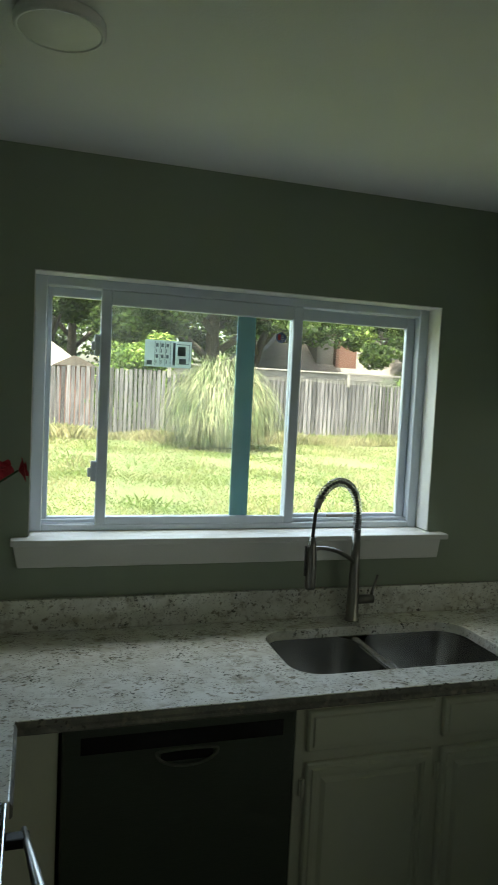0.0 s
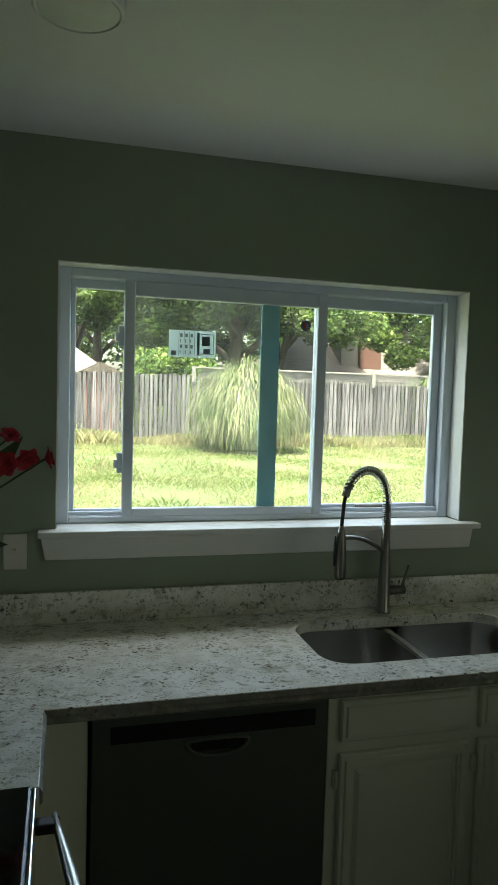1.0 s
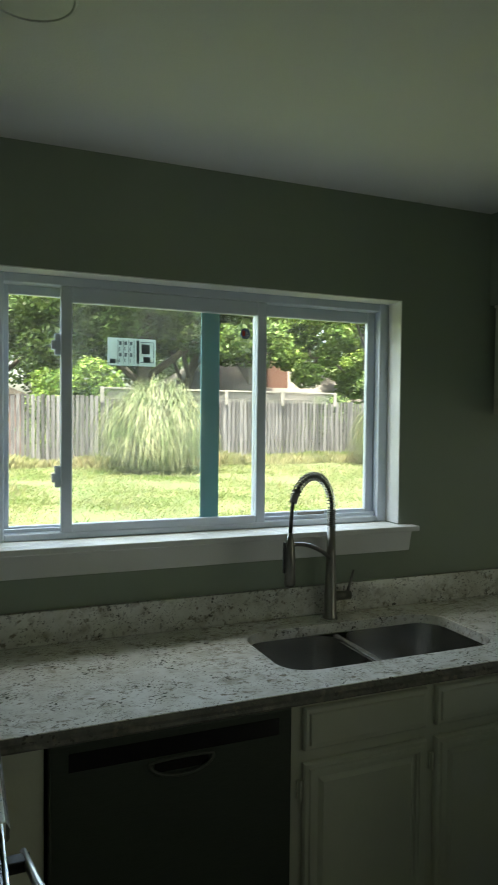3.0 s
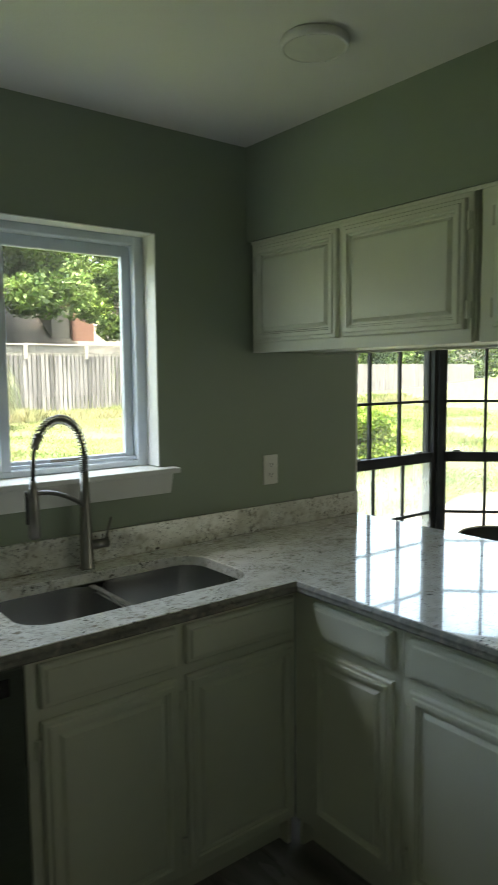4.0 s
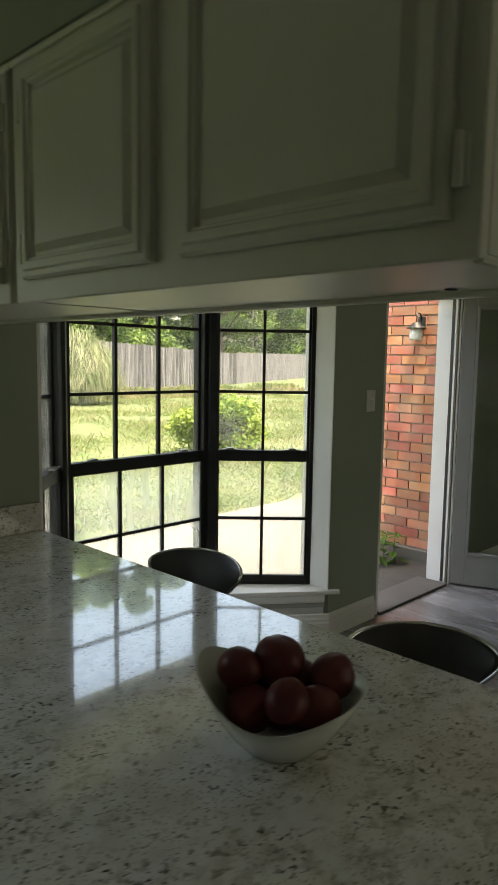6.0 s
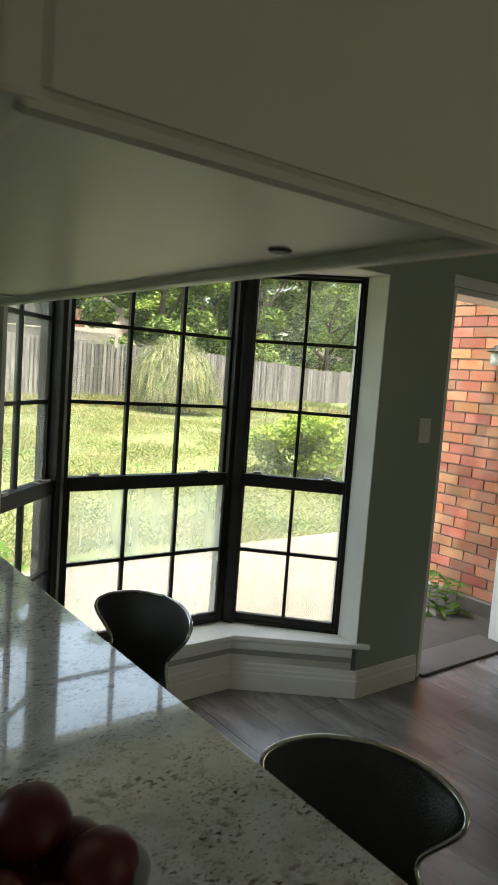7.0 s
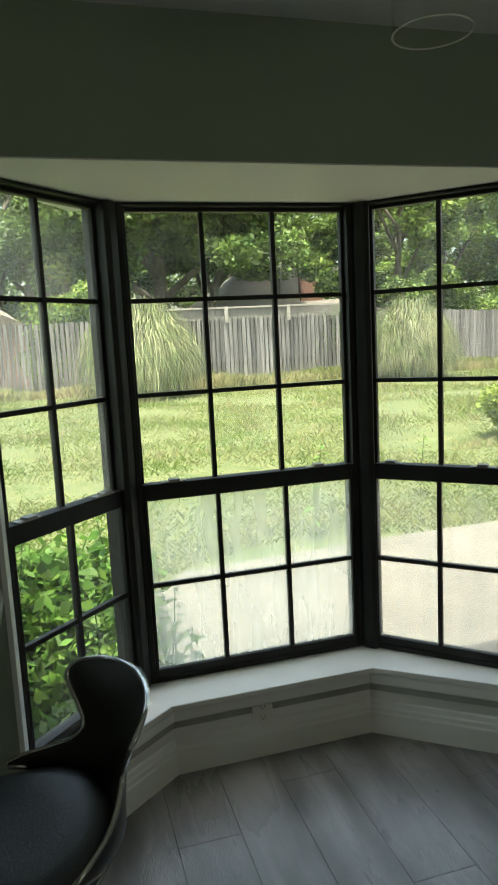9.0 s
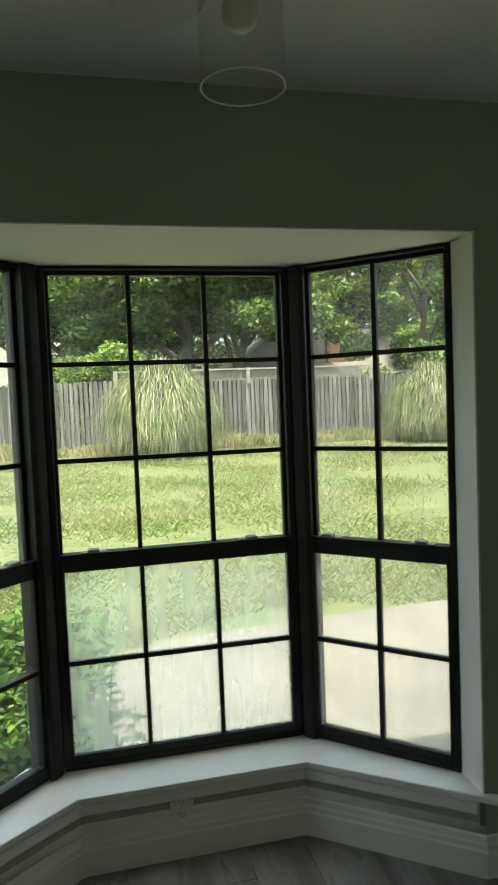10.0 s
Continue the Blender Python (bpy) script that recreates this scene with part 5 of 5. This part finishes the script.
def weed_stalk(x, y, h, z, label, count=16, size=0.05, mat=VINE, parent=None):
    w = thing("weed", label, "plant", "weeds by the bay", at=(x, y, z))
    bm = bmesh.new()
    pts = [(0.05 * math.sin(3 * f + x * 9) * h, 0.05 * math.cos(4 * f + y * 7) * h, h * f) for f in (0, 0.3, 0.6, 0.85, 1)]
    tube(pts, [0.005, 0.0045, 0.004, 0.003, 0.0015], 5, bm)
    part("stalk", bm, mat, w)
    V, F = [], []
    for i in range(count):
        f = 0.12 + 0.86 * (i + 0.5) / count
        a = 2.4 * i + x * 5
        k = min(int(f * 4), 3)
        c = Vector(pts[k]).lerp(Vector(pts[k + 1]), f * 4 - k if f < 1 else 1)
        L = size * (1.5 - 0.7 * f) * (0.7 + 0.6 * random.random())
        d = Vector((math.cos(a), math.sin(a), 0.25 - 0.5 * random.random()))
        n = Vector((-math.sin(a), math.cos(a), 0))
        b = len(V)
        V += [c, c + d * L * 0.5 + n * L * 0.36, c + d * L * 1.3 - Vector((0, 0, 0.25 * L)), c + d * L * 0.5 - n * L * 0.36, c + d * L * 0.6 - Vector((0, 0, 0.10 * L))]
        F += [(b, b + 1, b + 4), (b + 1, b + 2, b + 4), (b + 2, b + 3, b + 4), (b + 3, b, b + 4)]
    ob = new("leaves", from_arrays("leaves", [tuple(v) for v in V], F, mat))
    ob.parent = w
    return w


random.seed(4)
for i in range(17):
    x = 1.75 + 0.95 * random.random()
    weed_stalk(x, 0.62 + 0.75 * random.random() + max(0, 2.5 - x) * 0.2, 0.75 + 0.45 * random.random(), -0.13, "leafy green vine stalk outside the bay window", 62, 0.029)
for i in range(12):
    weed_stalk(2.62 + 0.55 * random.random(), 0.85 + 0.5 * random.random(), 0.25 + 0.4 * random.random(), -0.11, "low leafy weed beside the bay window", 20, 0.042)
for i in range(26):
    weed_stalk(1.7 + 1.3 * random.random(), 0.8 + 1.7 * random.random(), 0.35 + 0.5 * random.random(), -0.13, "leafy green weed in the bed by the bay window", 40, 0.031)
shrub(2.45, 1.75, 0.75, 0.55, 3200, VINE, "low dense green growth in the bed by the bay", 0.05, 3, -0.13)
shrub(1.75, 1.2, 0.6, 0.6, 2200, VINE, "low dense green growth in the bed by the bay", 0.05, 5, -0.13)
shrub(2.75, 0.95, 0.3, 0.3, 1200, VINE, "low dense green growth in the bed by the bay", 0.04, 6, -0.13)
for x, y, h in ((4.72, 3.3, 0.8), (3.12, 1.05, 0.42), (3.22, 1.2, 0.30), (6.2, 4.2, 0.7), (9.1, 7.0, 1.5), (5.70, 0.62, 0.42), (5.78, 0.74, 0.40), (5.85, 0.55, 0.36), (5.62, 0.80, 0.30), (5.9, 0.68, 0.33)):
    weed_stalk(x, y, h, -0.11, "single tall weed growing by the patio", 14, 0.07)

# ---- far houses ----
hs = thing("house", "brick house with a pale shingle roof behind the fence", "house", at=(0, 0, 0))
part("wall", box(10.6, 32.6, 0.2, 22.4, 42.0, 2.75), SIDING, hs)
bm = bmesh.new()
v = [bm.verts.new(p) for p in ((10.0, 32.0, 2.7), (23.0, 32.0, 2.7), (23.0, 42.6, 2.7), (10.0, 42.6, 2.7), (15.0, 37.2, 6.3), (18.2, 37.2, 6.3))]
for f in ((0, 1, 5, 4), (1, 2, 5), (2, 3, 4, 5), (3, 0, 4), (0, 3, 2, 1)):
    bm.faces.new([v[i] for i in f])
part("roof", bm, SHINGLE, hs)
bm = box(15.75, 33.0, 0.3, 17.0, 34.2, 5.2)
box(15.65, 32.95, 5.2, 17.1, 34.25, 5.35, bm)
part("chimney", bm, OLDBRICK, hs, "broad red brick chimney")
part("gable", prism([(14.7, 33.2), (15.7, 33.2), (15.7, 35.0), (14.7, 35.0)], 2.9, 5.1), SIDING, hs, "pale gable wall")
h2 = thing("house", "low house with a pale roof beyond the fence", "house", at=(0, 0, 0))
part("wall", box(-9.0, 27.5, 0.2, 1.5, 33, 2.5), SIDING, h2)
bm = bmesh.new()
v = [bm.verts.new(p) for p in ((-9.6, 26.9, 2.45), (2.0, 26.9, 2.45), (2.0, 33.6, 2.45), (-9.6, 33.6, 2.45), (-6.4, 30.2, 4.5), (-0.6, 30.2, 4.5))]
for f in ((0, 1, 5, 4), (1, 2, 5), (2, 3, 4, 5), (3, 0, 4), (0, 3, 2, 1)):
    bm.faces.new([v[i] for i in f])
part("roof", bm, SHINGLE, h2)
sd = thing("garden_shed", "small brown garden shed behind the fence", "shed", at=(0, 0, 0))
part("wall", box(0.75, 23.4, 0.2, 1.95, 25.0, 2.42), OLDBRICK, sd)
bm = bmesh.new()
v = [bm.verts.new(p) for p in ((0.55, 23.2, 2.40), (1.3, 23.2, 2.78), (2.15, 23.2, 2.40), (0.55, 25.2, 2.40), (1.3, 25.2, 2.78), (2.15, 25.2, 2.40))]
for f in ((0, 1, 2), (3, 5, 4), (0, 3, 4, 1), (1, 4, 5, 2), (0, 2, 5, 3)):
    bm.faces.new([v[i] for i in f])
part("roof", bm, BARK, sd)

# ---- brick wing of the house beside the patio door ----
BXW = 6.05
structure("wall_wing", box(BXW + 0.012, T + 0.002, -0.2, BXW + 0.3, 1.19, CEIL_Z + 0.2), MORTAR, "red brick wing wall with recessed mortar", "wall")
wing = bpy.data.objects["wall_wing"]
structure("wall_footing", box(BXW - 0.05, T + 0.002, -0.2, BXW + 0.011, 1.21, 0.085), CONCRETE, "pale concrete footing under the brick wing", "footing", bevel=0.008)
structure("wall_outside", box(WEST - 0.15, T + 0.001, -0.2, BX0 - 0.09, T + 0.09, 1.19), MORTAR, "brick outside face under the kitchen window", "wall")
lan = thing("wall_lantern", "small black coach lantern with clear glass on the brick", "lantern", at=(BXW - 0.001, 0.53, 1.83))
part("back_plate", box(-0.014, -0.03, -0.02, 0, 0.03, 0.08), BLACK, lan, bevel=0.004)
part("arm", tube([(-0.01, 0, 0.05), (-0.03, 0, 0.10), (-0.07, 0, 0.105), (-0.085, 0, 0.06), (-0.085, 0, 0.03)], 0.006, 8), BLACK, lan, smooth=True)
part("hood", lathe([(0, 0.035), (0.03, 0.03), (0.035, 0.01), (0.075, -0.01), (0.075, -0.016), (0, -0.012)], (-0.085, 0, 0)), BLACK, lan, smooth=True)
part("jar", lathe([(0.035, -0.014), (0.048, -0.03), (0.050, -0.09), (0.040, -0.105), (0, -0.107)], (-0.085, 0, 0)), BULB, lan, "seeded glass jar", smooth=True)

# ================= repeated pieces =================
# fence boards
fence = thing("fence", "tall weathered grey cedar board fence", "fence", at=(0, 0, 0))
protos = []
for k in range(4):
    bm = box(-0.068, 0, 0, 0.068, 0.018, 1.0)
    for v in bm.verts:
        if v.co.z > 0.5 and k:
            v.co.x *= (0.72, 0.9, 0.8)[k - 1]
        v.co.x += 0.004 * (k - 1.5) * v.co.z
    protos.append(mesh_of("fence_board", bm, FENCE))


def fence_line(x, limit, y_of, h_of):
    i = 0
    while x < limit:
        h = h_of(x) + random.uniform(-0.03, 0.03)
        ob = new("fence_board", protos[i % 4])
        y = y_of(x)
        ob.location = (x, y + random.uniform(-0.006, 0.006), ground_z(x, y) - 0.03)
        ob.scale = (random.uniform(0.80, 0.99), 1, h)
        ob.parent = fence
        x += 0.146
        i += 1
    return x


FYG = 19.5
far_y = lambda x: FYG + max(0.0, x - 15.5) * 0.45
x_end = fence_line(-6.5, 4.0, far_y, lambda x: 2.12)
x_end = fence_line(4.06, 12.4, far_y, lambda x: 2.03)
x_end = fence_line(12.46, 29, far_y, lambda x: 2.08 if x < 15.5 else max(1.75, 2.08 - 0.03 * (x - 15.5)))
bm = bmesh.new()
while x_end < 66:
    y = far_y(x_end)
    z = ground_z(x_end, y) - 0.03
    box(x_end - 0.068, y, z, x_end + 0.068, y + 0.018, z + 1.78 + random.uniform(-0.03, 0.03), bm)
    x_end += 0.146
tagged(part("far_boards", bm, FENCE, fence), kind="stuff")
for x in (4.03, 6.1, 8.17, 10.24, 12.32):
    part("post", box(x - 0.06, FYG - 0.05, 2.10, x + 0.06, FYG - 0.001, 2.60), PALE, fence, "pale upright post")
for a, b in ((4.09, 6.04), (6.16, 8.11), (8.23, 10.18), (10.30, 12.26)):
    part("cap_rail", box(a, FYG - 0.045, 2.535, b, FYG + 0.03, 2.585), PALE, fence)
bm = bmesh.new()
z0, z1 = 2.19, 2.535
for i in range(112):
    for s, yy in ((1, FYG + 0.022), (-1, FYG + 0.034)):
        x0 = 3.9 + 0.076 * i
        a, b = (x0, x0 + (z1 - z0)) if s > 0 else (x0 + (z1 - z0), x0)
        vs = [bm.verts.new(p) for p in ((a - 0.016, yy, z0), (a + 0.016, yy, z0), (b + 0.016, yy, z1), (b - 0.016, yy, z1))]
        if min(a, b) > 4.05 and max(a, b) < 12.3:
            bm.faces.new(vs)
bmesh.ops.delete(bm, geom=[v for v in bm.verts if not v.link_faces], context="VERTS")
bmesh.ops.solidify(bm, geom=bm.faces[:], thickness=0.008)
tagged(part("lattice", bm, PALE, fence, "pale wood lattice along the top"), kind="stuff")

# bricks of the wing wall
brick_mesh = mesh_of("brick", box(0, 0, 0, 0.014, 0.205, 0.066), BRICK)
half_mesh = mesh_of("brick", box(0, 0, 0, 0.014, 0.098, 0.066), BRICK)
for r in range(31):
    z = 0.09 + 0.0765 * r
    y = T + 0.006
    if r % 2:
        b = new("brick", half_mesh)
        b.location, b.parent = (BXW + random.uniform(-0.002, 0.002), y, z), wing
        y += 0.108
    while y < 0.98:
        b = new("brick", brick_mesh)
        b.location, b.parent = (BXW + random.uniform(-0.002, 0.002), y, z), wing
        y += 0.215

# floor planks, laid along y
floor_ob = tagged(new("floor"), "grey wood-look plank floor", "floor", kind="structure")
PW, PL = 0.2055, 1.22
plank_cache = {}


def plank(x0, y0, x1, y1):
    key = (round(x1 - x0, 3), round(y1 - y0, 3))
    if key not in plank_cache:
        a, b = x1 - x0, y1 - y0
        g, h = 0.0004, 0.0010
        bm = bmesh.new()
        lo = [bm.verts.new(p) for p in ((g, g, -0.012), (a - g, g, -0.012), (a - g, b - g, -0.012), (g, b - g, -0.012))]
        mid = [bm.verts.new(p) for p in ((g, g, -0.0015), (a - g, g, -0.0015), (a - g, b - g, -0.0015), (g, b - g, -0.0015))]
        tp = [bm.verts.new(p) for p in ((h, h, 0), (a - h, h, 0), (a - h, b - h, 0), (h, b - h, 0))]
        for p, q in ((lo, mid), (mid, tp)):
            for k in range(4):
                bm.faces.new((p[k], p[(k + 1) % 4], q[(k + 1) % 4], q[k]))
        bm.faces.new(tp)
        plank_cache[key] = mesh_of("plank", bm, PLANK)
    ob = new("plank", plank_cache[key])
    ob.location, ob.parent = (x0, y0, 0), floor_ob


offsets = [0.0, 0.47, 0.86, 0.23, 0.66]
for i in range(-20, 17):
    x0 = 3.335 + PW * i
    x1 = x0 + PW
    if x1 < WEST or x0 > EAST:
        continue
    x0, x1 = max(x0, WEST), min(x1, EAST)
    y_end = 0.39 if 2.40 < x0 and x1 < 4.42 else 0.0
    y = SOUTH - PL + (-0.36 - offsets[(i - 1) % 5] - SOUTH) % PL
    while y < y_end:
        a, b = max(y, SOUTH), min(y + PL, y_end)
        if b - a > 0.02:
            plank(x0, a, x1, b)
        y += PL
